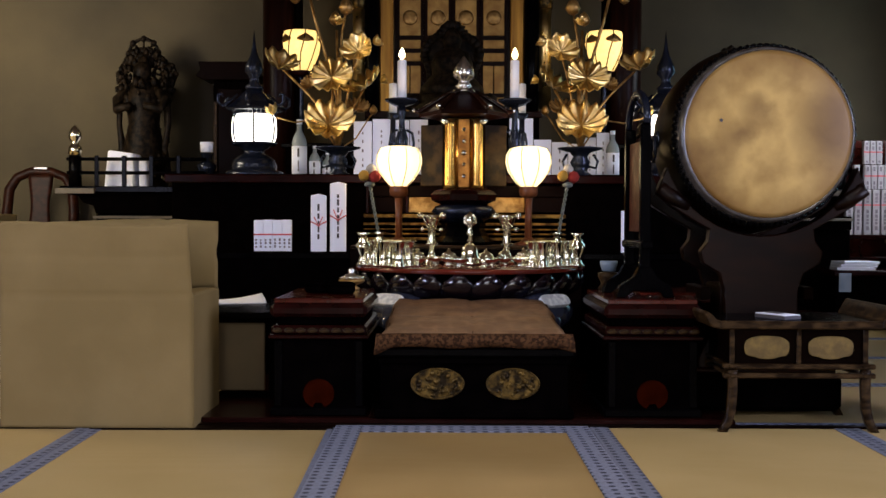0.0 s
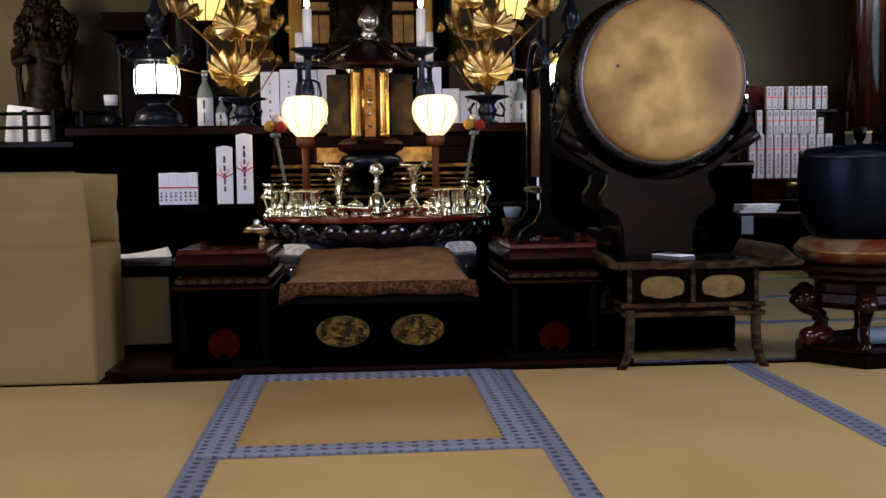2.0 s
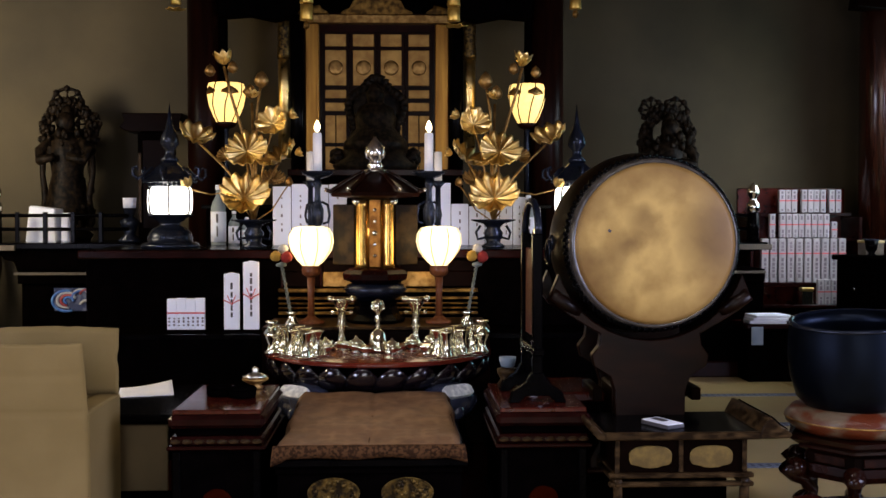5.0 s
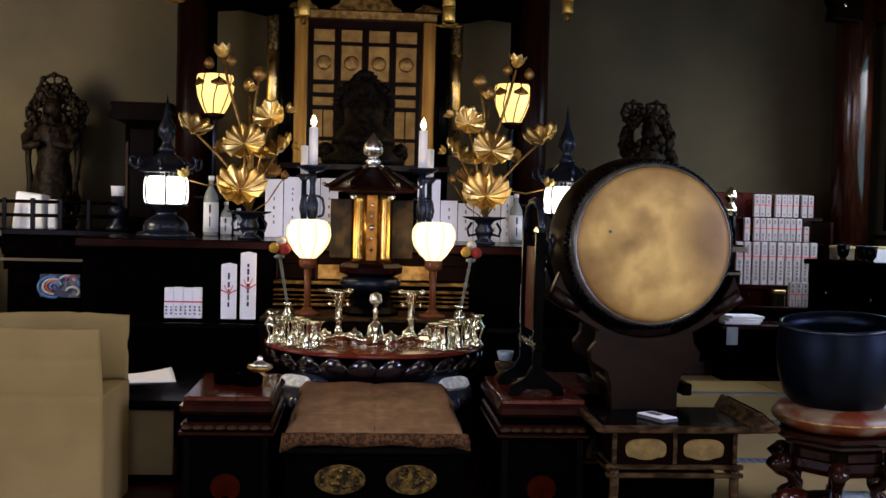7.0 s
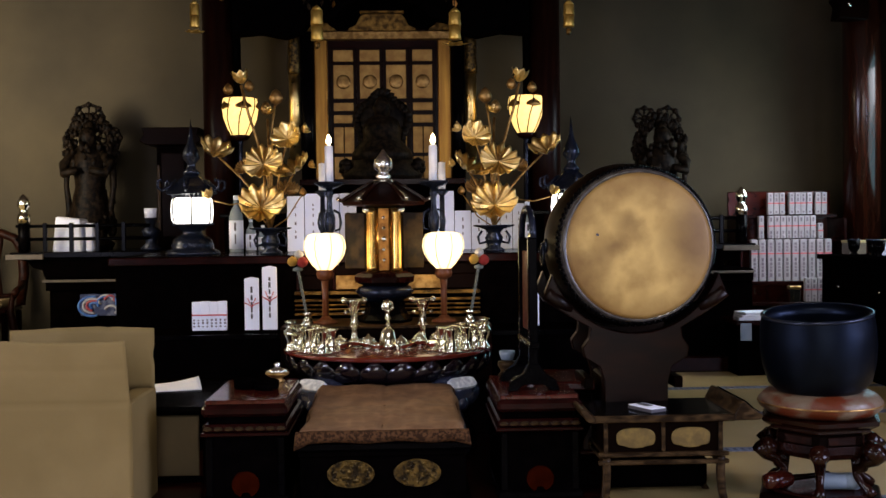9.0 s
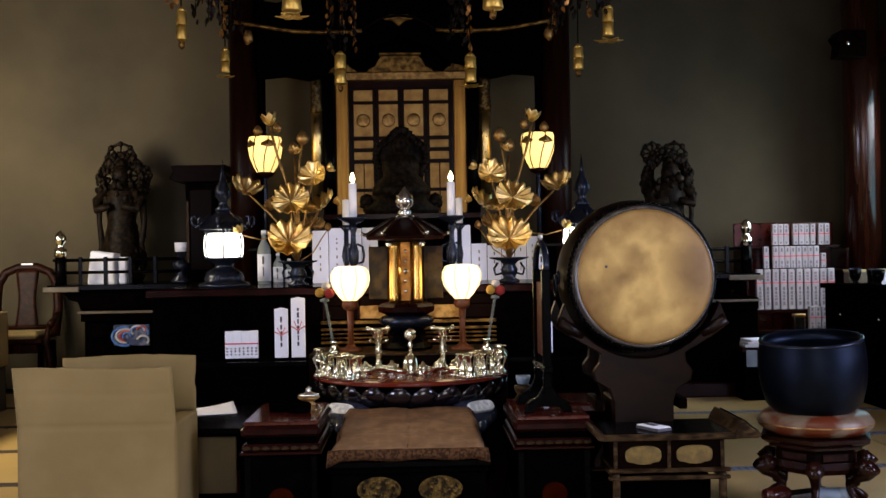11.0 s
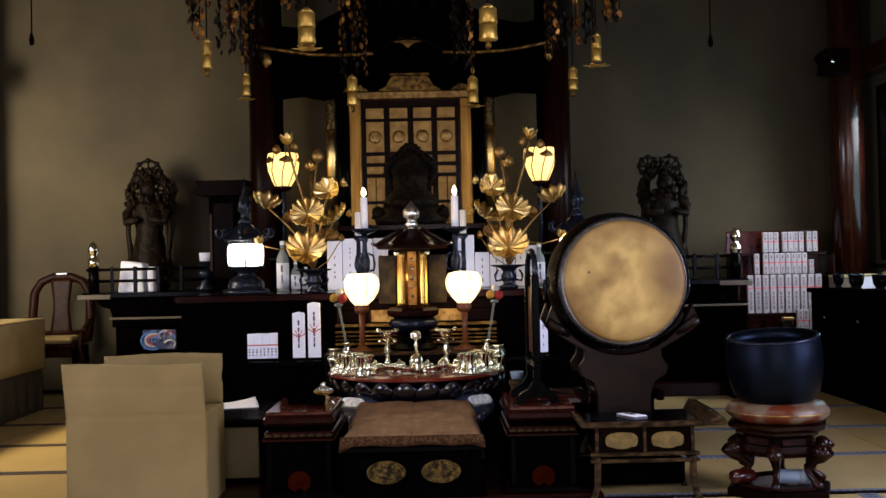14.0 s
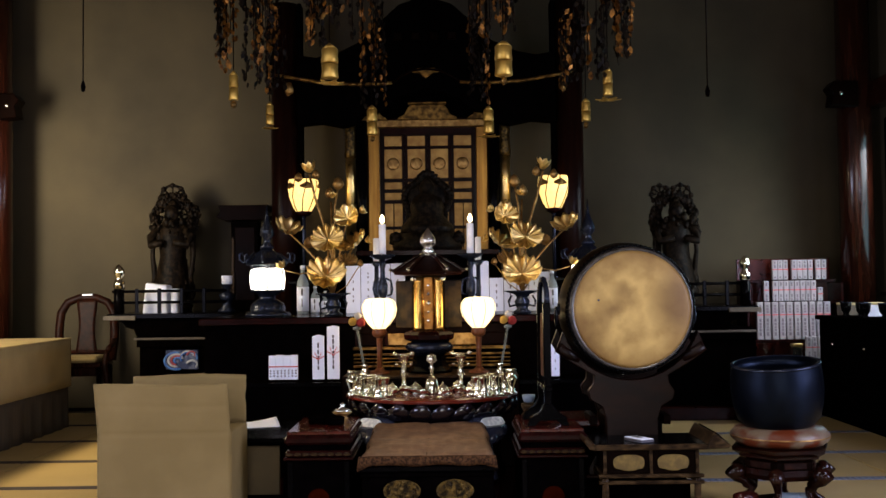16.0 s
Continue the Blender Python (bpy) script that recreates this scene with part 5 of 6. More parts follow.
def tulip_lamp(x):
    t = thing("tulip_lamp", (x, 4.53, 1.27), "lit lotus-bud lamp of amber glass on a dark pole", "lamp", "lit lotus lamps")
    part("pole", S().lathe([(0.05, 0), (0.02, 0.02), (0.018, 0.60), (0.028, 0.62)], 14), BRONZE, t)
    part("cup", S().lathe([(0.03, 0.62), (0.065, 0.635), (0.085, 0.665), (0.07, 0.67)], 24), DARKRED, t)
    body = [(0.075, 0.671), (0.105, 0.72), (0.138, 0.80), (0.150, 0.88), (0.148, 0.945), (0.138, 0.975)]
    part("shade", S().lathe(body + [(0.0, 0.96)], 32), TULIP, t, "glowing amber petal glass shade").visible_shadow = False
    for k in range(8):
        a0 = 2 * math.pi * k / 8
        part("petal_lead", S().tube([((r + 0.002) * math.cos(a0 + s * 0.36 * w), (r + 0.002) * math.sin(a0 + s * 0.36 * w), z) for (r, z), w, s in zip(body, (0, 0.1, 0.3, 0.7, 0.9, 1.0), (1,) * 6)], 0.005, 5), DARKWOOD, t)
    for k in range(5):
        a0 = 2 * math.pi * k / 5 - 1.2
        part("leaf_cap", S().sheet(lambda u, v: Vector(((0.154 - 0.01 * (v - 0.5)) * math.cos(a0 + (u - 0.5) * 0.9), (0.154 - 0.01 * (v - 0.5)) * math.sin(a0 + (u - 0.5) * 0.9), 0.90 + (0.02 + 0.05 * (1 - abs(2 * u - 1))) * (v - 0.3))), 8, 3, 0.004), OLDGOLD, t)


tulip_lamp(-1.225)
tulip_lamp(1.17)


def lantern(x):
    t = thing("bronze_lantern", (x, 2.32, 1.005), "lit black bronze temple lantern with curled roof hooks", "lantern", "bronze lanterns", 30)
    part("base", S().lathe([(0.165, 0), (0.17, 0.012), (0.16, 0.028), (0.128, 0.036), (0.13, 0.06), (0.118, 0.095), (0.09, 0.118), (0.062, 0.13), (0.06, 0.15), (0.08, 0.16), (0.088, 0.17), (0.11, 0.185), (0.135, 0.195)], 30), BRONZE, t)
    part("pane", S().lathe([(0.112, 0.196), (0.124, 0.215), (0.129, 0.275), (0.124, 0.337), (0.112, 0.355)], 36), PANE, t, "glowing white pane")
    for k in range(6):
        a = math.pi / 3 * k + 0.16
        part("post", S().tube([(r * math.cos(a), r * math.sin(a), z) for r, z in ((0.114, 0.192), (0.128, 0.215), (0.133, 0.275), (0.128, 0.337), (0.114, 0.36))], 0.006, 6), BRONZE, t)
    for z, r in ((0.189, 0.116), (0.364, 0.116)):
        cusps = S()
        for k in range(30):
            a = 2 * math.pi * k / 30
            cusps.ball((r * math.cos(a), r * math.sin(a), z), 0.0125, (1, 1, 0.9), 1)
        part("cusped_rim", cusps, BRONZE, t, "dark cusped rim of the pane")
    part("roof", S().lathe([(0.12, 0.366), (0.165, 0.38), (0.17, 0.392), (0.12, 0.43), (0.075, 0.475), (0.045, 0.50)], 6, smooth=False), BRONZE, t)
    for k in range(6):
        a = math.pi / 3 * k
        path = [(r * math.cos(a), r * math.sin(a), z) for r, z in ((0.10, 0.47), (0.15, 0.425), (0.19, 0.40), (0.215, 0.42), (0.215, 0.46), (0.195, 0.47), (0.185, 0.45))]
        part("roof_hook", S().tube(path, [0.008, 0.009, 0.010, 0.010, 0.009, 0.008, 0.006], 7), BRONZE, t)
    part("finial", S().lathe([(0.048, 0.501), (0.055, 0.515), (0.03, 0.54), (0.026, 0.57), (0.055, 0.605), (0.05, 0.645), (0.024, 0.70), (0.012, 0.75), (0.0, 0.85)], 20), BRONZE, t)


lantern(-1.185)
lantern(1.20)


# ---- tablets, bottles and papers on the altar ----
def tablet(x, y, z, w, h, group, lines=2, turn=0.0, cord=False, material=PAPER, peak=0.0):
    t = thing("paper_talisman", (x, y, z), "upright white paper talisman with inked writing", "talisman", group, turn)
    part("board", S().prism([(-w / 2, 0), (w / 2, 0), (w / 2, h - peak), (0, h), (-w / 2, h - peak)], -0.008, 0.008, None, 0.002) if peak else S().box(-w / 2, w / 2, -0.008, 0.008, 0, h, 0.002), material, t)
    rng = random.Random(int(1000 * x + 77 * z))
    s = S()
    for k in range(lines):
        lx = (k - (lines - 1) / 2) * w / (lines + 0.6)
        zz = h * 0.82
        while zz > h * 0.2:
            l = rng.uniform(0.02, 0.045)
            wide = rng.uniform(0.03, 0.05) + (0.025 if cord else 0.0)
            s.box(lx - w * wide, lx + w * wide, -0.0098, -0.0083, zz - l * (0.85 if cord else 0.6), zz, 0)
            zz -= l + (rng.uniform(0.002, 0.008) if cord else rng.uniform(0.008, 0.03))
    tagged(part("writing", s, INK if cord else PALEINK, t), "inked unreadable writing", kind="stuff")
    if cord:
        part("cord", S().tube([(-w / 2 - 0.002, -0.0105, h * 0.52), (-w * 0.2, -0.0115, h * 0.48), (0, -0.0125, h * 0.44), (w * 0.2, -0.0115, h * 0.48), (w / 2 + 0.002, -0.0105, h * 0.52)], 0.003, 6)
             .tube([(0, -0.012, h * 0.44), (-w * 0.28, -0.012, h * 0.60)], 0.0022, 6).tube([(0, -0.012, h * 0.44), (w * 0.28, -0.012, h * 0.60)], 0.0022, 6), REDINK, t, "red tied cord")
    return t


for k in range(4):
    tablet(-0.60 + 0.118 * k, 2.88 + 0.012 * k, 1.005, 0.114, 0.388 - 0.012 * (k == 0) + 0.004 * (k % 2), "white tablets at the back of the altar", 1)
for x, w, h in ((0.405, 0.15, 0.40), (0.54, 0.11, 0.265), (0.65, 0.10, 0.25), (0.75, 0.09, 0.24), (0.84, 0.08, 0.28), (0.925, 0.08, 0.31)):
    tablet(x, 2.90, 1.005, w, h, "white tablets at the back of the altar", 1)
tablet(-0.738, 1.75, 0.585, 0.082, 0.305, "cord-tied talismans", 1, cord=True, peak=0.010)
tablet(-0.635, 1.75, 0.585, 0.084, 0.368, "cord-tied talismans", 1, cord=True, peak=0.010)
tablet(0.885, 1.75, 0.585, 0.06, 0.22, "cord-tied talismans", 1)
b = thing("paper_bundle", (-0.98, 1.76, 0.585), "bundle of white envelopes tied with red cord", "paper bundle")
for k in range(4):
    part("envelope", S().box(-0.10 + 0.05 * k, -0.051 + 0.05 * k, -0.012, 0.012, 0, 0.165 + 0.003 * (k % 2), 0.002), PAPER, b)
part("cord", S().box(-0.101, 0.101, -0.0145, -0.0125, 0.085, 0.093, 0), REDINK, b, "red cord")
s = S()
rng = random.Random(3)
for k in range(8):
    for j in range(3):
        x = -0.088 + 0.025 * k
        s.box(x - 0.005, x + 0.005, -0.0138, -0.0124, 0.02 + 0.018 * j, 0.02 + 0.018 * j + rng.uniform(0.006, 0.014), 0)
part("writing", s, PALEINK, b, "inked unreadable writing")


def bottle(x, y, z, r, h, group):
    t = thing("sake_bottle", (x, y, z), "clear offering bottle with a white label", "bottle", group)
    part("glass", S().lathe([(r * 0.95, 0), (r, 0.008), (r, h * 0.62), (r * 0.85, h * 0.70), (r * 0.36, h * 0.82), (r * 0.34, h * 0.92)], 24), GREYGLASS, t)
    part("cap", S().lathe([(r * 0.40, h * 0.92), (r * 0.40, h), (0, h + 0.002)], 16), PAPER, t, "white cap")
    part("label", S().lathe([(r + 0.0012, h * 0.06), (r + 0.0012, h * 0.56), (r + 0.0002, h * 0.56), (r + 0.0002, h * 0.06)], 24, closed=True), PAPER, t, "white paper label")
    part("writing", S().box(-0.006, 0.006, -r - 0.003, -r - 0.0015, h * 0.38, h * 0.52, 0).box(-0.004, 0.004, -r - 0.003, -r - 0.0015, h * 0.15, h * 0.32, 0), INK, t)


bottle(-1.0, 2.86, 1.005, 0.047, 0.385, "offering bottles")
bottle(-0.905, 2.88, 1.005, 0.035, 0.22, "offering bottles")
bottle(-0.83, 2.92, 1.005, 0.032, 0.18, "offering bottles")
bottle(0.98, 2.86, 1.005, 0.042, 0.32, "offering bottles")

# low table beside the box, with a sheet of paper
l = thing("low_table", (-0.885, 0.46, 0.0), "low black table with a tan front board", "table")
part("top", S().box(-0.30, 0.14, 0.0, 0.80, 0.345, 0.37, 0.005), LACQUER, l)
part("front_board", S().box(-0.16, 0.085, 0.03, 0.045, 0.05, 0.325, 0.003), TAN, l, "tan board")
for sx in (-0.17, 0.12):
    for y in (0.015, 0.72):
        part("leg", S().box(sx - 0.014, sx + 0.014, y - 0.012, y + 0.012, 0.0, 0.344, 0.003), MATT, l)
part("base_rail", S().box(-0.155, 0.105, 0.03, 0.05, 0.0, 0.046, 0.003), MATT, l)
p = thing("loose_paper", (-1.02, 1.04, 0.37), "slightly curled white sheet on the low table", "paper", turn=14)
part("sheet", S().sheet(lambda u, v: Vector((-0.12 + 0.24 * u, -0.14 + 0.30 * v, 0.003 + 0.03 * u * u * v + 0.004 * math.sin(5 * v))), 10, 10, 0.001), PAPER, p)
part("under_sheet", S().box(-0.11, 0.11, -0.13, 0.13, 0.0, 0.002, 0), PAPER, p)


# ---- side altars with railings ----
def side_altar(sgn, label):
    t = thing("side_altar", (sgn * 2.33, 3.9, 0.0), label, "altar table", "side altars")
    part("top", S().box(-0.56, 0.56, -0.06, 1.05, 0.955, 1.0, 0.006), LACQUER, t)
    part("top_edge", S().box(-0.585, -0.30, -0.085, -0.0605, 0.945, 0.985, 0.004) if sgn < 0 else S().box(0.30, 0.585, -0.085, -0.0605, 0.945, 0.985, 0.004), PALE, t, "pale worn edge")
    br = [(-0.56, 0.95), (-0.44, 0.93), (-0.40, 0.88), (-0.33, 0.86), (-0.31, 0.80), (0.31, 0.80), (0.33, 0.86), (0.40, 0.88), (0.44, 0.93), (0.56, 0.95)]
    part("bracket", S().prism(br, -0.02, 0.30, None, 0.004), MATT, t)
    part("frieze", S().box(-0.31, 0.56, -0.01, 0.9, 0.70, 0.799, 0.005), MATT, t)
    part("rail", S().box(-0.33, 0.56, -0.03, -0.0105, 0.765, 0.785, 0.003), PALE, t, "pale worn rail")
    part("body", S().box(-0.29, 0.56, 0.02, 0.95, 0.0, 0.699, 0.005), MATT, t)
    part("plinth", S().box(-0.42, 0.56, -0.12, 1.0, 0.0, 0.12, 0.01), DARKRED, t)
    if sgn < 0:
        c = part("carving", S().box(-0.05, 0.24, -0.004, 0.0195, 0.50, 0.67, 0.004), CLOUDPAINT, t, "painted cloud carving in blue, red and white")
        for k, (m_, cx, cz, r) in enumerate(((BLUE, 0.04, 0.575, 0.075), (WHITEPAINT, 0.05, 0.58, 0.056), (ROSE, 0.055, 0.58, 0.040), (BLUE, 0.06, 0.58, 0.024),
                                             (WHITEPAINT, 0.15, 0.62, 0.040), (BLUE, 0.16, 0.60, 0.055), (ROSE, 0.18, 0.63, 0.026), (WHITEPAINT, 0.19, 0.545, 0.034))):
            part("cloud_band", S().tube([(cx - r * 1.35 * math.cos(a), -0.008 - 0.001 * k, cz + r * math.sin(a)) for a in np.linspace(-2.0 + 0.3 * k, 1.9 + 0.3 * k, 15)], 0.010, 7), m_, c)
    for z in (1.10, 1.20):
        part("railing", S().tube([(-0.52, -0.02, z), (0.50, -0.02, z)], 0.013, 8), LACQUER, t)
    for x in (-0.3, -0.1, 0.1, 0.3):
        part("baluster", S().box(x - 0.015, x + 0.015, -0.035, -0.005, 1.001, 1.225, 0.003), LACQUER, t)
    x = sgn * 0.46
    pt = part("railing_post", S().lathe([(0.045, 1.001), (0.045, 1.22), (0.03, 1.225)], 18, (x, -0.02, 0)), LACQUER, t)
    part("gilt_finial", S().lathe([(0.048, 1.226), (0.048, 1.29), (0.03, 1.30), (0.027, 1.33), (0.046, 1.355), (0.046, 1.385), (0.03, 1.42), (0.01, 1.44), (0, 1.452)], 20, (x, -0.02, 0)), BRASS, pt, "polished brass finial")


side_altar(-1, "black lacquered side altar with railing and painted carving")
side_altar(1, "black lacquered side altar with railing and brass finial")
w = thing("wrapped_parcel", (-2.45, 4.1, 1.0), "white paper-wrapped parcels behind the railing", "parcel")
part("parcel", S().prism([(-0.17, 0), (0.06, 0), (0.05, 0.25), (-0.14, 0.275)], -0.1, 0.1, None, 0.01), PAPER, w)
part("parcel", S().box(0.075, 0.14, -0.06, 0.08, 0.0, 0.22, 0.01), PAPER, w)
w = thing("candle_stand", (-1.84, 3.95, 1.0), "dark bronze stand with a white cup", "candle stand")
part("stand", S().lathe([(0.08, 0), (0.085, 0.02), (0.04, 0.06), (0.06, 0.12), (0.075, 0.16), (0.03, 0.19), (0.05, 0.255)], 20), BRONZE, w)
part("cup", S().lathe([(0.045, 0.256), (0.05, 0.33), (0.04, 0.33), (0.0, 0.27)], 18), PAPER, w, "white cup")


def guardian(name, x, y, z, h, label, seed, wheel=True):
    """A carved figure as one plain mesh: base, robed column, halo of small rings."""
    s = S()
    s.lathe([(0.17, 0), (0.20, 0.05), (0.13, 0.10), (0.15, 0.16), (0.12, 0.18)], 16)
    s.lathe([(0.17, 0.16), (0.19, 0.22), (0.12, 0.42 * h), (0.145, 0.55 * h), (0.12, 0.66 * h), (0.05, 0.72 * h), (0.06, 0.78 * h), (0.035, 0.84 * h), (0, 0.86 * h)], 18)
    rng = random.Random(seed)
    for k in range(230):
        a = rng.uniform(0, 6.28)
        zz = rng.uniform(0.08, 0.70) * h
        r = 0.14 + 0.045 * math.sin(zz * 9)
        s.ball((r * math.cos(a), 0.8 * r * math.sin(a), zz), rng.uniform(0.016, 0.04), (1, 0.8, 1.5), 1, 0.4)
    for sd in (-1, 1):
        s.tube([(sd * 0.10, -0.02, 0.64 * h), (sd * 0.20, -0.06, 0.56 * h), (sd * 0.17, -0.15, 0.50 * h), (sd * 0.05, -0.19, 0.52 * h)], [0.05, 0.045, 0.04, 0.03], 8)
        s.tube([(sd * 0.13, 0.02, 0.66 * h), (sd * 0.19, 0.0, 0.60 * h), (sd * 0.20, 0.0, 0.42 * h), (sd * 0.17, -0.02, 0.26 * h), (sd * 0.21, -0.02, 0.14 * h)], [0.02, 0.028, 0.022, 0.03, 0.012], 7)
    s.ball((0, -0.05, 0.735 * h), 0.075, (1, 1, 1.25), 2, 0.15)
    for cx, cz, rr in ((-0.02, 0.87 * h, 0.12), (0.15, 0.74 * h, 0.09)) if wheel else ((-0.13, 0.88 * h, 0.085), (0.07, 0.87 * h, 0.10)):
        s.tube([(cx + rr * math.cos(a), 0.07, cz + rr * math.sin(a)) for a in np.linspace(0, 6.2832, 25)], 0.014, 6)
        for k in range(8):
            a = 2 * math.pi * k / 8
            s.ball((cx + rr * math.cos(a), 0.06, cz + rr * math.sin(a)), 0.03, (1, 0.6, 1), 1)
            s.tube([(cx, 0.07, cz), (cx + rr * math.cos(a), 0.07, cz + rr * math.sin(a))], 0.009, 5)
        s.ball((cx, 0.06, cz), 0.035, (1, 0.6, 1), 1)
        s.tube([(cx * 1.2, 0.05, 0.3 * h), (cx, 0.06, cz - rr)], 0.02, 6)
    for k in range(260):
        a, q = rng.uniform(-0.3, 3.44), rng.uniform(0.7, 1.0)
        zz = (0.66 + 0.24 * math.sin(a) * q) * h
        s.ball((0.23 * q * math.cos(a), 0.05 + rng.uniform(-0.03, 0.03), zz), rng.uniform(0.012, 0.03), (1, 0.6, 1.4), 1, 0.5)
    return solo(name, s, DARKCARVED, (x, y, z), label, "statue", "guardian carvings")


guardian("guardian_statue", -2.53, 4.72, 1.0, 1.28, "dark carved wooden guardian statue with wheel halos", 5)
guardian("guardian_statue", 2.35, 4.66, 1.0, 1.22, "dark carved wooden guardian statue with wheel halos", 9, False)
s = S()
s.lathe([(0.30, 0), (0.33, 0.06), (0.26, 0.12), (0.27, 0.17)], 20)
s.lathe([(0.25, 0.16), (0.24, 0.24), (0.15, 0.34), (0.16, 0.42), (0.13, 0.50), (0.06, 0.54), (0.075, 0.60), (0.04, 0.67), (0, 0.70)], 24)
for k in range(40):
    a = 6.2832 * k / 40
    rr = 0.20 + 0.02 * math.sin(5 * a)
    s.ball((rr * math.cos(a), 0.12, 0.47 + 1.25 * rr * math.sin(a)), 0.04, (1, 0.6, 1.1), 1, 0.3)
s.ball((0, 0.13, 0.47), 0.21, (1, 0.18, 1.25), 2)
for k in range(24):
    a = math.pi * k / 23
    s.ball((0.30 * math.cos(a), -0.1 * math.sin(a) - 0.05, 0.10 + 0.05 * math.sin(7 * a)), 0.06, (1, 0.7, 0.8), 1, 0.3)
solo("seated_statue", s, DARKCARVED, (-0.035, 4.2, 1.525), "dark seated wooden statue before a flame halo", "statue")

t = thing("small_shrine", (-1.80, 4.66, 1.0), "small dark wooden shrine cabinet on the side altar", "shrine")
part("body", S().box(-0.13, 0.13, -0.1, 0.1, 0.0, 0.86, 0.006), MATT, t)
part("roof", S().prism([(-0.26, 0.90), (-0.20, 0.865), (0.20, 0.865), (0.26, 0.90), (0.22, 0.95), (0.24, 1.01), (-0.24, 1.01), (-0.22, 0.95)], -0.16, 0.14, None, 0.006), DARKWOOD, t)
part("post", S().box(-0.125, -0.10, -0.112, -0.101, 0.15, 0.70, 0.002), AGED, t)
part("door", S().box(-0.09, 0.10, -0.108, -0.101, 0.1, 0.8, 0.003), DARKWOOD, t)


# ---- armchair and covered table by the side wall ----
def armchair():
    t = thing("wooden_chair", (-3.335, 4.42, 0.0), "dark red-brown carved wooden armchair with a hooped back", "chair", turn=4)
    part("seat", S().box(-0.25, 0.25, -0.22, 0.24, 0.50, 0.545, 0.012), VARNISH, t)
    for sx in (-0.225, 0.225):
        part("leg", S().box(sx - 0.022, sx + 0.022, -0.20, -0.156, 0.0, 0.50, 0.006), DARKWOOD, t)
        part("leg", S().box(sx - 0.022, sx + 0.022, 0.18, 0.224, 0.0, 0.50, 0.006), DARKWOOD, t)
    arc = [(-0.24, 0.21, 0.54), (-0.265, 0.24, 0.80), (-0.25, 0.26, 1.0), (-0.19, 0.27, 1.10), (-0.08, 0.275, 1.145), (0.08, 0.275, 1.145), (0.19, 0.27, 1.10), (0.25, 0.26, 1.0), (0.265, 0.24, 0.80), (0.24, 0.21, 0.54)]
    part("back_hoop", S().tube(arc, [0.042] * 3 + [0.038] * 4 + [0.042] * 3, 10), CHAIRWOOD, t)
    for sx in (-1, 1):
        arm = part("arm", S().tube([(sx * 0.262, 0.235, 0.74), (sx * 0.285, 0.10, 0.70), (sx * 0.30, -0.08, 0.685), (sx * 0.305, -0.17, 0.66)], [0.024, 0.026, 0.028, 0.03], 8), CHAIRWOOD, t)
        part("arm_post", S().tube([(sx * 0.30, -0.13, 0.66), (sx * 0.275, -0.15, 0.60), (sx * 0.27, -0.17, 0.50), (sx * 0.30, -0.18, 0.36), (sx * 0.285, -0.18, 0.0)], [0.024, 0.022, 0.03, 0.036, 0.026], 8), CHAIRWOOD, arm)
    part("splat", S().sheet(lambda u, v: Vector(((u - 0.5) * (0.17 + 0.025 * math.cos(6.28 * v)), 0.22 + 0.05 * v, 0.60 + 0.53 * v)), 6, 12, 0.02), CHAIRWOOD, t, "carved back splat")
    part("back_rail", S().tube([(-0.245, 0.22, 0.62), (0.245, 0.22, 0.62)], 0.02, 8), CHAIRWOOD, t)
    part("apron", S().box(-0.2, 0.2, -0.196, -0.176, 0.42, 0.499, 0.006), VARNISH, t)
    part("stretcher", S().box(-0.2, 0.2, -0.19, -0.17, 0.10, 0.13, 0.006), DARKWOOD, t)
    part("cushion", S().box(-0.2, 0.2, -0.18, 0.18, 0.546, 0.60, 0.02), CLOTH, t, "pale seat cushion")
    part("tag", S().box(-0.05, 0.05, 0.24, 0.30, 1.165, 1.18, 0.003), PAPER, t, "white paper tag on the back")


armchair()
t = thing("covered_table", (-3.86, 1.75, 0.0), "long table under a cream cloth with grey-brown skirt", "table")
part("tabletop", S().box(-0.60, 0.60, -2.0, 2.15, 0.745, 0.775, 0.004), AGED, t)


def drape(z0, z1, off, waves, material, label):
    def fn(u, v):
        y = -2.0 - off + (4.15 + 2 * off) * u
        return Vector((0.60 + off + 0.006 * waves * math.sin(u * 120) * v, y, z1 + (z0 - z1) * v))
    sh = S().sheet(fn, 160, 4, 0.004)
    sh.sheet(lambda u, v: Vector((-0.6 - off + (1.2 + 2 * off) * u, 2.15 + off, z1 + (z0 - z1) * v)), 30, 4, 0.004)
    part("skirt" if material is SKIRT else "cloth_drop", sh, material, t, label)


drape(0.0, 0.40, 0.002, 1.6, SKIRT, "grey-brown gathered skirt")
drape(0.36, 0.79, 0.022, 0.5, CLOTH, "cream cloth drop")
part("cloth_top", S().box(-0.625, 0.625, -2.025, 2.175, 0.776, 0.794, 0.006), CLOTH, t, "cream table cloth")
for sx in (-0.55, 0.55):
    for y in (-1.9, 2.05):
        part("leg", S().box(sx - 0.03, sx + 0.03, y - 0.03, y + 0.03, 0, 0.744, 0.004), AGED, t)


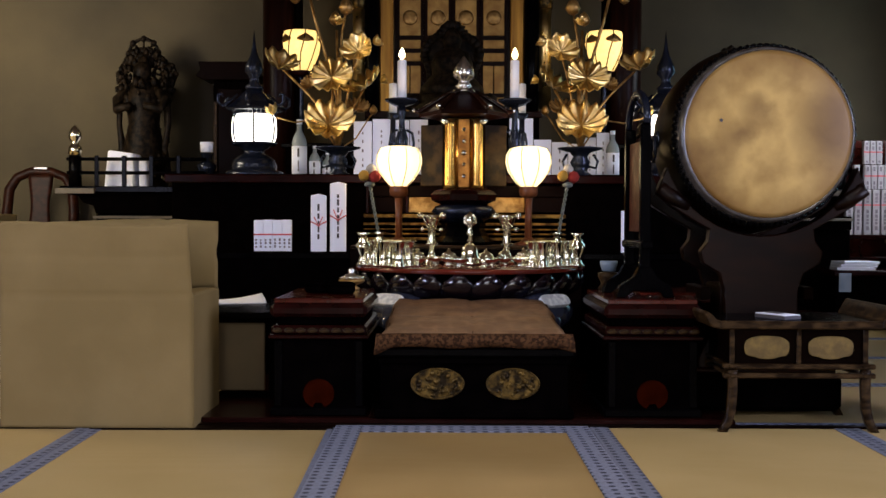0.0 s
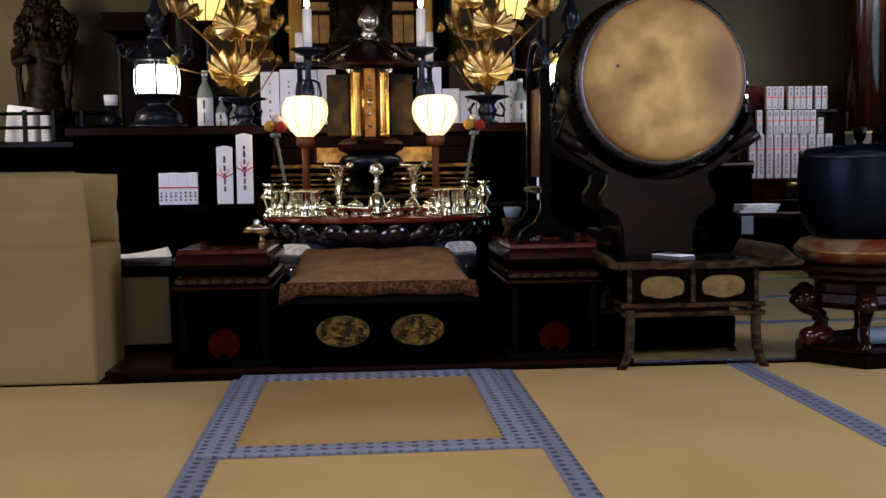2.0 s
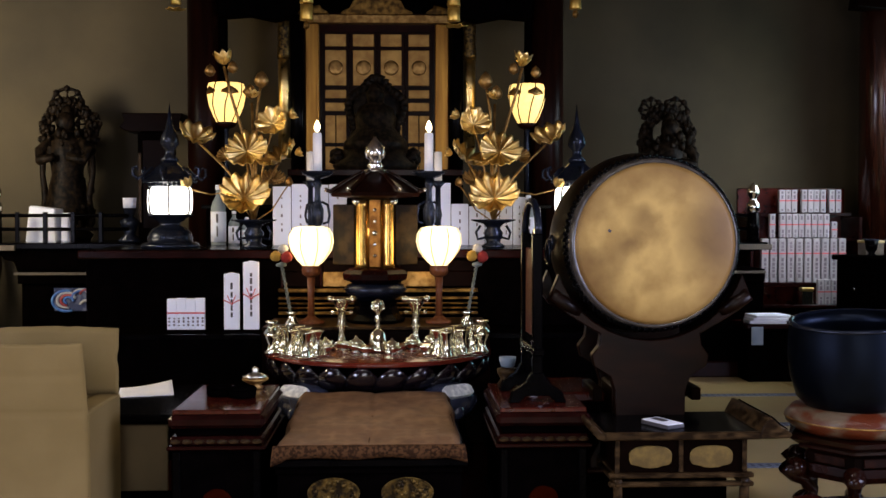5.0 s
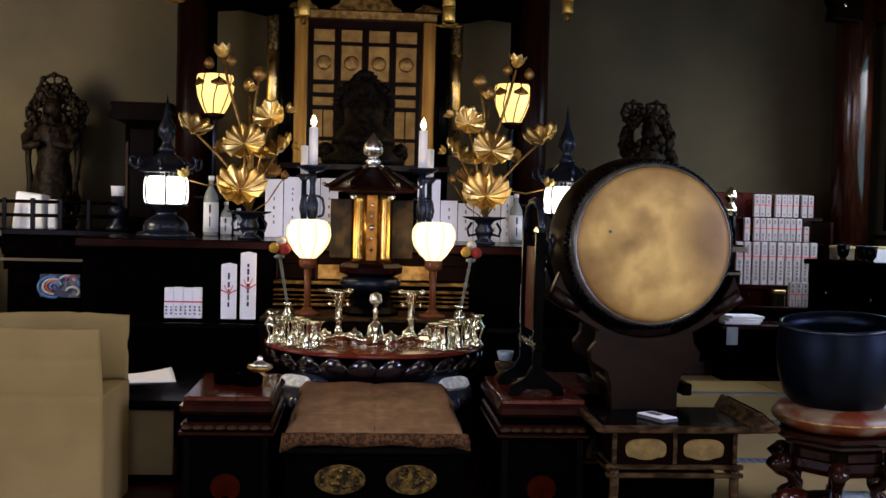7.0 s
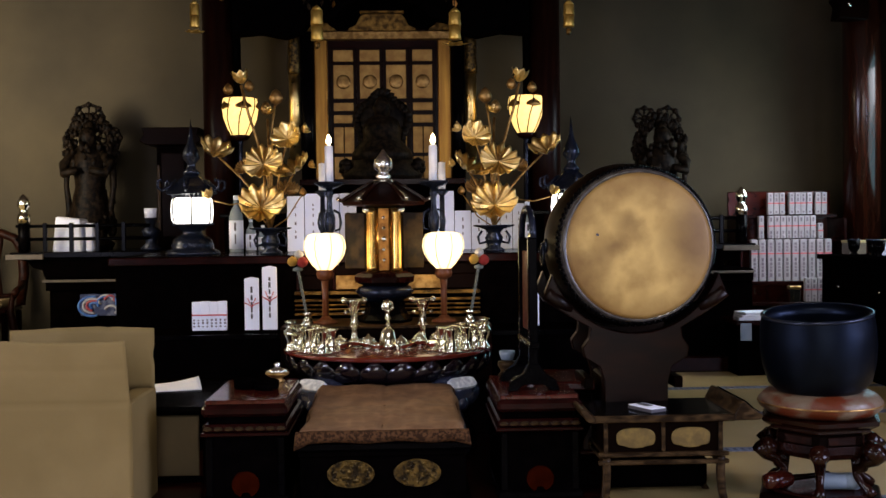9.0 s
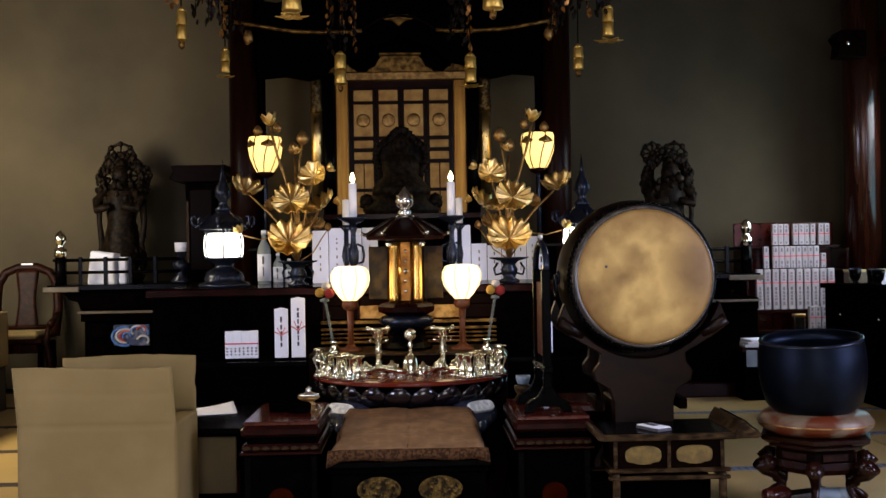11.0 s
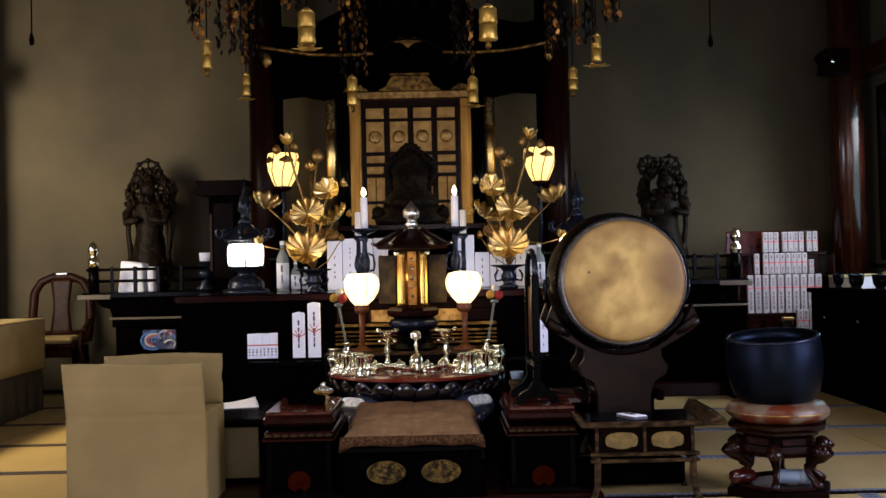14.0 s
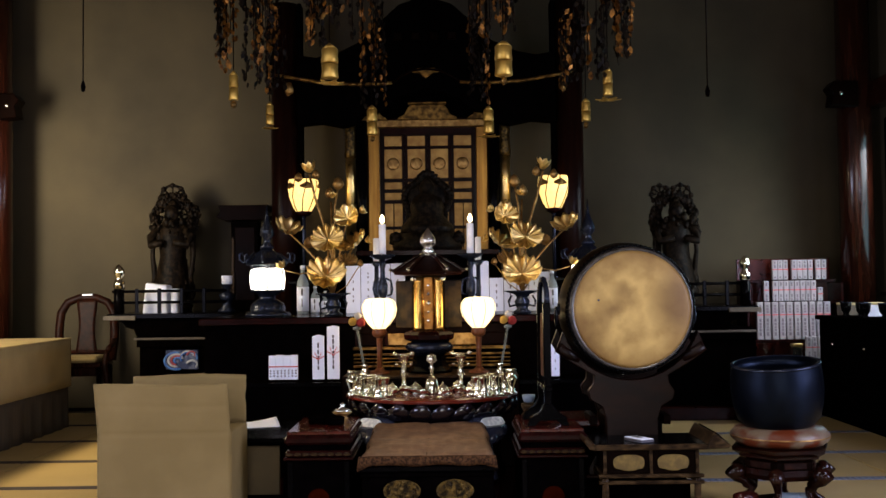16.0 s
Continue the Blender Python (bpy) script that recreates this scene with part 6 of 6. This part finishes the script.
# ---- talisman rack ----
rack = thing("talisman_rack", (3.425, 4.40, 0.0), "dark red stepped rack filled with paper talismans", "rack")
part("back_board", S().box(-0.45, 0.46, 0.42, 0.45, 0.0, 1.43, 0.005), REDLAC, rack, "dark red back board")
rows = [(0.49, 0.0), (0.66, 0.10), (1.02, 0.20), (1.225, 0.30)]
for z, y in rows:
    part("step", S().box(-0.45, 0.45, y - 0.05, y + 0.06 if z < 1.2 else 0.419, z - 0.03, z - 0.0005, 0.004), DARKRED, rack)
part("front", S().box(-0.45, 0.45, -0.02, 0.41, 0.0, 0.459, 0.004), MATT, rack)
for sgn in (-1, 1):
    part("side", S().box(sgn * 0.445 - 0.012, sgn * 0.445 + 0.012, 0.06, 0.419, 0.46, 1.19, 0.003), DARKRED, rack)


def packets(xs, y, z, w, h, band, seed):
    first = None
    rng = random.Random(seed)
    for x in xs:
        if first is None:
            first = thing("talisman_packet", (3.425 + x, 4.40 + y, z), "white paper talisman packet with red cord on the rack", "talisman", "talisman packets on the rack")
            part("packet", S().box(-w / 2, w / 2, -0.02, 0.02, 0, h, 0.004), TALLY, first)
            part("cord", S().box(-w / 2 - 0.001, w / 2 + 0.001, -0.0225, -0.0205, h * band - 0.005, h * band + 0.005, 0), REDINK, first)
            s = S()
            zz = h * 0.92
            while zz > h * 0.08:
                l = rng.uniform(0.015, 0.035)
                if abs(zz - h * band) > 0.03:
                    s.box(-w * 0.16, w * 0.18, -0.0222, -0.0205, zz - l, zz, 0)
                zz -= l + rng.uniform(0.006, 0.014)
            tagged(part("writing", s, PALEINK, first), kind="stuff")
        else:
            copy_thing(first, pose(3.425 + x, 4.40 + y + rng.uniform(-0.004, 0.004), z, 0, 0, rng.uniform(-2.5, 2.5)))


packets([-0.12, -0.068, -0.016, 0.066, 0.118, 0.170, 0.222, 0.30, 0.352], 0.30, 1.225, 0.047, 0.19, 0.52, 1)
packets([-0.235, -0.15, -0.098, -0.046, 0.006, 0.058, 0.11, 0.162, 0.214], 0.20, 1.02, 0.047, 0.195, 0.55, 2)
packets([0.275], 0.19, 1.02, 0.045, 0.13, 0.5, 3)
packets([-0.33 + 0.0705 * k for k in range(10)], 0.10, 0.66, 0.058, 0.355, 0.66, 4)
packets([0.09, 0.145, 0.20, 0.255], 0.0, 0.49, 0.05, 0.20, 0.5, 5)
t = thing("gilt_box", (3.40, 4.39, 0.49), "small gilt box on the talisman rack", "box")
part("body", S().box(-0.045, 0.045, -0.03, 0.03, 0, 0.11, 0.004), BRASS, t)
part("lid", S().box(-0.05, 0.05, -0.034, 0.034, 0.111, 0.135, 0.004), GOLD, t)
t = thing("paper_stack", (2.80, 3.64, 0.42), "stack of white papers on a dark chest", "papers")
for k in range(3):
    part("sheaf", S().box(-0.13, 0.13, -0.1, 0.1, 0.021 * k, 0.021 * k + 0.02, 0.003, pose(0.01 * k, 0, 0, 0, 0, 6 * k - 5)), PAPER, t)
c = thing("dark_chest", (2.90, 3.75, 0.0), "low dark lacquered chest beside the side altar", "chest")
part("body", S().box(-0.25, 0.25, -0.2, 0.13, 0, 0.38, 0.006), MATT, c)
part("lid", S().box(-0.27, 0.27, -0.22, 0.14, 0.381, 0.42, 0.008), DARKRED, c)
part("notice", S().box(-0.235, -0.15, -0.226, -0.2205, 0.27, 0.40, 0.001), PALEBLUE, c, "small bluish white paper label")

# ---- cabinet along the right wall ----
c = thing("long_cabinet", (3.90, 2.75, 0.0), "long black cabinet along the side wall", "cabinet")
part("body", S().box(-0.40, 0.40, -1.6, 1.30, 0.0, 0.86, 0.006), MATT, c)
part("top", S().box(-0.43, 0.42, -1.63, 1.33, 0.861, 0.90, 0.006), MATT, c)
for k in range(4):
    d = part("drawer", S().box(-0.418, -0.401, -1.5 + 0.7 * k, -0.86 + 0.7 * k, 0.45, 0.82, 0.004), MATT, c)
    part("pull", S().ball((-0.424, -1.18 + 0.7 * k, 0.66), 0.014, sub=1), SILVER, d, "small metal pull")
for k, (x, y, w, h) in enumerate(((3.78, 3.55, 0.16, 0.10), (3.95, 3.30, 0.20, 0.12), (3.72, 3.95, 0.14, 0.09))):
    t = thing("paper_box", (x, y, 0.90), "pale paper box among black cups on the cabinet", "box", "boxes on the cabinet")
    part("body", S().box(-w / 2, w / 2, -0.07, 0.07, 0, h, 0.004), PALE if k == 2 else PAPER, t)
    part("lid", S().box(-w / 2 - 0.004, w / 2 + 0.004, -0.074, 0.074, h + 0.0005, h + 0.02, 0.004), CLOTH, t)
for x, y in ((3.62, 3.72), (3.66, 3.48), (3.60, 3.25), (3.70, 3.10), (3.62, 2.85)):
    t = thing("black_cup", (x, y, 0.90), "black lacquered cup on the cabinet", "cup", "black cups")
    part("cup", S().lathe([(0.03, 0), (0.034, 0.006), (0.02, 0.02), (0.04, 0.05), (0.05, 0.12), (0.046, 0.12), (0.034, 0.05), (0, 0.03)], 18), LACQUER, t)
    part("rim", S().lathe([(0.0505, 0.116), (0.053, 0.12), (0.0505, 0.124)], 18, closed=True), BRONZE, t)


# ---- inner shrine ----
def shrine():
    X = -0.035
    t = thing("shrine_doors", (X, 4.80, 1.27), "gilt panelled shrine doors in a black lacquered frame", "shrine")
    part("backing", S().box(-0.58, 0.58, 0.02, 0.06, 0.0, 1.60, 0.004), DARKRED, t)
    part("upper_backing", S().box(-0.80, 0.80, 0.10, 0.13, 1.48, 2.25, 0.004), MATT, t)
    for k in range(4):
        x0 = -0.455 + 0.2275 * k
        lf = part("door_leaf", S().box(x0 + 0.002, x0 + 0.2255, 0.005, 0.0195, 0.02, 1.44, 0.003), SHRINEWOOD, t, "dark red door leaf with gilt panels")
        for z0, z1 in ((1.32, 1.42), (1.00, 1.29), (0.895, 0.965), (0.79, 0.86)):
            part("panel", S().box(x0 + 0.028, x0 + 0.20, -0.004, 0.0045, z0, z1, 0.004), PANELGOLD, lf)
        part("medallion", S().lathe([(0.062, 0.0), (0.058, 0.006), (0.04, 0.008), (0.0, 0.012)], 24, m=pose(x0 + 0.114, -0.0045, 1.145, 90)), OLDGOLD, lf, "round gilt medallion")
        for j in range(2):
            for z0, z1 in ((0.53, 0.755), (0.28, 0.50), (0.05, 0.25)):
                part("panel", S().box(x0 + 0.028 + 0.09 * j, x0 + 0.11 + 0.09 * j, -0.004, 0.0045, z0, z1, 0.004), PANELGOLD, lf)
    for sgn in (-1, 1):
        part("gilt_jamb", S().box(sgn * 0.53 - 0.055, sgn * 0.53 + 0.055, -0.05, 0.019, 0.0, 1.50, 0.008), JAMB, t, "gilt door jamb")
        part("black_column", S().lathe([(0.06, 0), (0.06, 1.55)], 24, (sgn * 0.645, -0.05, 0)), LACQUER, t)
        gp = part("gilt_post", S().lathe([(0.05, 0.40), (0.048, 1.0), (0.05, 1.20)], 20, (sgn * 0.755, -0.06, 0)), GOLD, t, "gilt side post")
        part("post_collar", S().lathe([(0.054, 1.201), (0.06, 1.25), (0.05, 1.35), (0.056, 1.45), (0.05, 1.55)], 18, (sgn * 0.755, -0.06, 0)), RELIEF, gp)
    part("lintel", S().box(-0.60, 0.60, -0.06, 0.019, 1.501, 1.57, 0.006), OLDGOLD, t, "gilt lintel")
    arch = [(-0.30, 1.571), (-0.285, 1.60), (-0.225, 1.625), (-0.20, 1.68), (-0.165, 1.72), (0.165, 1.72), (0.20, 1.68), (0.225, 1.625), (0.285, 1.60), (0.30, 1.571)]
    gable = part("gable_carving", S().prism(arch, -0.055, -0.03, None, 0.006), CANOPYGOLD, t, "dim gilt gable ornament")
    part("gable_cap", S().box(-0.19, 0.19, -0.07, -0.02, 1.7205, 1.745, 0.006), CANOPYGOLD, gable)
    for sgn in (-1, 1):
        part("capital", S().prism([(-0.14, 0.0), (0.14, 0.0), (0.12, 0.025), (0.075, 0.05), (0.055, 0.10), (-0.055, 0.10), (-0.075, 0.05), (-0.12, 0.025)], -0.075, -0.0205, pose(sgn * 0.53, 0, 1.572), 0.005), CANOPYGOLD, t, "flared dim gilt capital")

    f = thing("shrine_front", (X, 4.55, 0.0), "dark carved arch and columns framing the shrine", "shrine front")
    for sgn in (-1, 1):
        part("column", S().lathe([(0.135, 0.0), (0.135, 3.95)], 32, (sgn * 1.37, 0.05, 0)), SHRINEWOOD, f, "polished red-brown round column")
        part("column_lining", S().box(min(sgn * 1.20, sgn * 1.235), max(sgn * 1.20, sgn * 1.235), -0.03, 0.15, 1.0, 3.95, 0.006), MATT, f)
    low = [(-1.23, 2.76), (-1.0, 2.78), (-0.80, 2.74), (-0.66, 2.78), (-0.60, 2.86), (-0.40, 2.90), (-0.30, 3.0), (-0.12, 3.06), (0, 3.10)]
    up = [(0, 3.98), (-0.25, 3.90), (-0.45, 3.72), (-0.62, 3.55), (-0.85, 3.44), (-1.05, 3.40), (-1.23, 3.43)]
    out = low + [(-x, z) for x, z in low[-2::-1]] + [(-x, z) for x, z in up[:0:-1]] + up
    part("arch", S().prism(out, -0.12, 0.06, None, 0.006), MATT, f)
    for sgn in (-1, 1):
        rope = [(sgn * x, -0.16, z) for x, z in ((1.42, 3.23), (1.15, 3.18), (0.9, 3.14), (0.66, 3.13), (0.45, 3.13), (0.32, 3.14))]
        part("gilt_rope", S().tube(rope, 0.017, 8), CANOPYGOLD, f, "gilt rope moulding")
        curve = [(sgn * x, -0.15, z) for x, z in ((0.32, 3.14), (0.24, 3.20), (0.13, 3.255), (0.0, 3.27))]
        part("arch_line", S().tube(curve, 0.012, 8), DARKWOOD, f)
        part("carved_end", S().ball((sgn * 1.30, -0.14, 3.10), 0.05, (0.8, 0.6, 1.3), 2, 0.4), OLDGOLD, f)
    part("pendant_carving", S().prism([(-0.13, 0.06), (-0.06, 0.05), (0, 0.0), (0.06, 0.05), (0.13, 0.06), (0.08, 0.10), (-0.08, 0.10)], -0.15, -0.121, pose(0, 0, 3.18), 0.004), CANOPYGOLD, f, "small gilt carving")
    for k in range(4):
        part("bracket", S().box(-0.3 + 0.17 * k, -0.22 + 0.17 * k, -0.16, -0.121, 3.55, 3.62, 0.008), DARKWOOD, f)


shrine()


# ---- hanging canopy ornaments ----
def banner(x, y, z, h, r, cap):
    """A gilt tube banner on a cord from the canopy ring."""
    t = thing("hanging_banner", (x, y, z), "gilt metal tube banner hanging from the canopy", "ornament", "canopy banners")
    part("cord", S().tube([(0, 0, h), (0, 0, 3.72 - z)], 0.004, 5), DARKWOOD, t)
    for k in range(2):
        z0 = 0.0 + k * h * 0.51
        part("tube", S().lathe([(r, z0), (r * 1.06, z0 + 0.006), (r * 0.96, z0 + h * 0.25), (r, z0 + h * 0.46), (r * 0.9, z0 + h * 0.48)], 18), BELLGOLD, t, "embossed gilt tube")
    part("crown", S().lathe([(r * 0.92, h), (r * 0.5, h + 0.02), (0, h + 0.035)], 18), BELLGOLD, t)
    if cap:
        s = S()
        for k in range(6):
            a = math.pi / 3 * k
            s.sheet(lambda u, v: Vector((0.004 + (0.085 if cap > 1 else 0.06) * v, (u - 0.5) * 0.045 * math.sin(math.pi * (0.15 + 0.8 * v)), -0.02 - 0.035 * v + 0.03 * v * v)), 3, 5, 0.003, pose(0, 0, 0, 0, 0, math.degrees(a)))
        part("lotus_cap", s, BELLGOLD, t, "small gilt lotus drop")
    else:
        part("drop", S().ball((0, 0, -0.03), 0.022, (1, 1, 1.3), 1), CANOPYGOLD, t)


banner(-0.53, 0.80, 2.47, 0.18, 0.050, 2)
banner(0.515, 0.80, 2.47, 0.18, 0.052, 0)
banner(-1.25, 1.47, 2.47, 0.165, 0.030, 0)
banner(1.24, 1.47, 2.46, 0.16, 0.032, 2)
banner(-1.22, 2.68, 2.49, 0.15, 0.030, 1)
banner(1.25, 2.68, 2.48, 0.15, 0.036, 0)
banner(-0.42, 2.68, 2.40, 0.20, 0.04, 0)
banner(0.49, 2.68, 2.40, 0.18, 0.04, 2)

ring = thing("canopy_ring", (0.0, 1.75, 3.72), "dark gilt octagonal canopy frame under the ceiling", "canopy")
corners = [(-0.53, -0.95), (0.52, -0.95), (1.25, -0.28), (1.25, 0.93), (0.49, 0.93), (-0.42, 0.93), (-1.22, 0.93), (-1.25, -0.28)]
for (ax, ay), (bx, by) in zip(corners, corners[1:] + corners[:1]):
    part("frame_bar", S().tube([(ax, ay, 0), (bx, by, 0)], 0.03, 8), CANOPYGOLD, ring)
for sx in (-1, 1):
    part("hanger", S().tube([(sx * 0.9, 0, 0.0), (sx * 0.3, 0, 0.9)], 0.01, 6), DARKWOOD, ring)
part("cross_bar", S().tube([(-1.25, 0.0, 0.0), (1.25, 0.0, 0.0)], 0.02, 8), DARKWOOD, ring)


def strands(name, x, y, w, top, low, count, seed, label, bright):
    """A fall of thin chains hung with cut gilt leaves; bright: the share in orange gilt."""
    t = thing(name, (x, y, low), label, "ornament", "canopy falls")
    rng = random.Random(seed)
    drop = top - low
    for k in range(count):
        sx, sy = rng.uniform(-w, w), rng.uniform(-0.08, 0.08)
        if k == 0:
            sx = sy = 0.0
        end = rng.random() ** 1.5 * 0.55 * drop
        s = S().tube([(sx, sy, drop), (sx + rng.uniform(-0.01, 0.01), sy, end + 0.03)], 0.003, 4)
        ch = part("chain", s, DARKWOOD, t)
        d = S()
        zz = end
        while zz < min(drop - 0.1, end + 0.42):
            r = rng.uniform(0.017, 0.036)
            lobes = []
            for q in range(18):
                v = q / 9 if q < 9 else 2 - q / 9
                half = 0.52 * math.sin(math.pi * min(1, 0.06 + 0.9 * v)) * (1 + 0.28 * math.cos(19 * v))
                lobes.append(((r if q < 9 else -r) * half, r * (0.9 - 1.9 * v)))
            d.prism(lobes, -0.002, 0.002, pose(sx + rng.uniform(-0.02, 0.02), sy + rng.uniform(-0.02, 0.02), zz, rng.uniform(-25, 25), rng.uniform(-35, 35), rng.uniform(-75, 75)))
            zz += rng.uniform(0.022, 0.055)
        tagged(part("gilt_leaf", d, LACEGOLD if rng.random() < bright else DARKCARVED, ch), kind="stuff")


for x, y, w, low, n, sd, bright in ((-1.30, 1.45, 0.08, 2.66, 16, 1, 0.75), (-1.05, 1.30, 0.11, 2.52, 18, 9, 0.2), (1.10, 1.33, 0.14, 2.56, 18, 2, 0.25), (1.30, 1.5, 0.10, 2.70, 16, 10, 0.5),
                                    (-0.50, 0.83, 0.17, 2.70, 24, 3, 0.35), (0.48, 0.83, 0.15, 2.70, 24, 4, 0.35), (-0.39, 2.68, 0.11, 2.62, 12, 5, 0.6), (0.42, 2.68, 0.08, 2.64, 10, 6, 0.35),
                                    (-1.16, 2.68, 0.07, 2.72, 9, 7, 0.3), (1.12, 2.68, 0.08, 2.72, 9, 8, 0.3)):
    strands("gilt_fall", x, y, w, 3.72, low, n, sd, "tangled fall of tarnished gilt chains and cut leaves", bright)

for x, cord_z in ((-0.92, 1.83), (0.965, 1.785)):
    t = thing("pull_cord", (x, -2.3, cord_z), "thin dark lamp pull cord hanging from the ceiling", "cord", "pull cords")
    part("cord", S().tube([(0, 0, 0.02), (0.004, 0, 1.0), (0, 0, 2.77)], 0.0022, 5), DARKWOOD, t)
    part("lamp_shade", S().lathe([(0.20, 1.64), (0.36, 1.65), (0.37, 1.70), (0.30, 1.78), (0.05, 1.82)], 32), CLOTH, t, "round ceiling lamp shade")
    part("knob", S().lathe([(0.0, -0.012), (0.006, -0.008), (0.0075, 0.006), (0.003, 0.022)], 10), MATT, t)
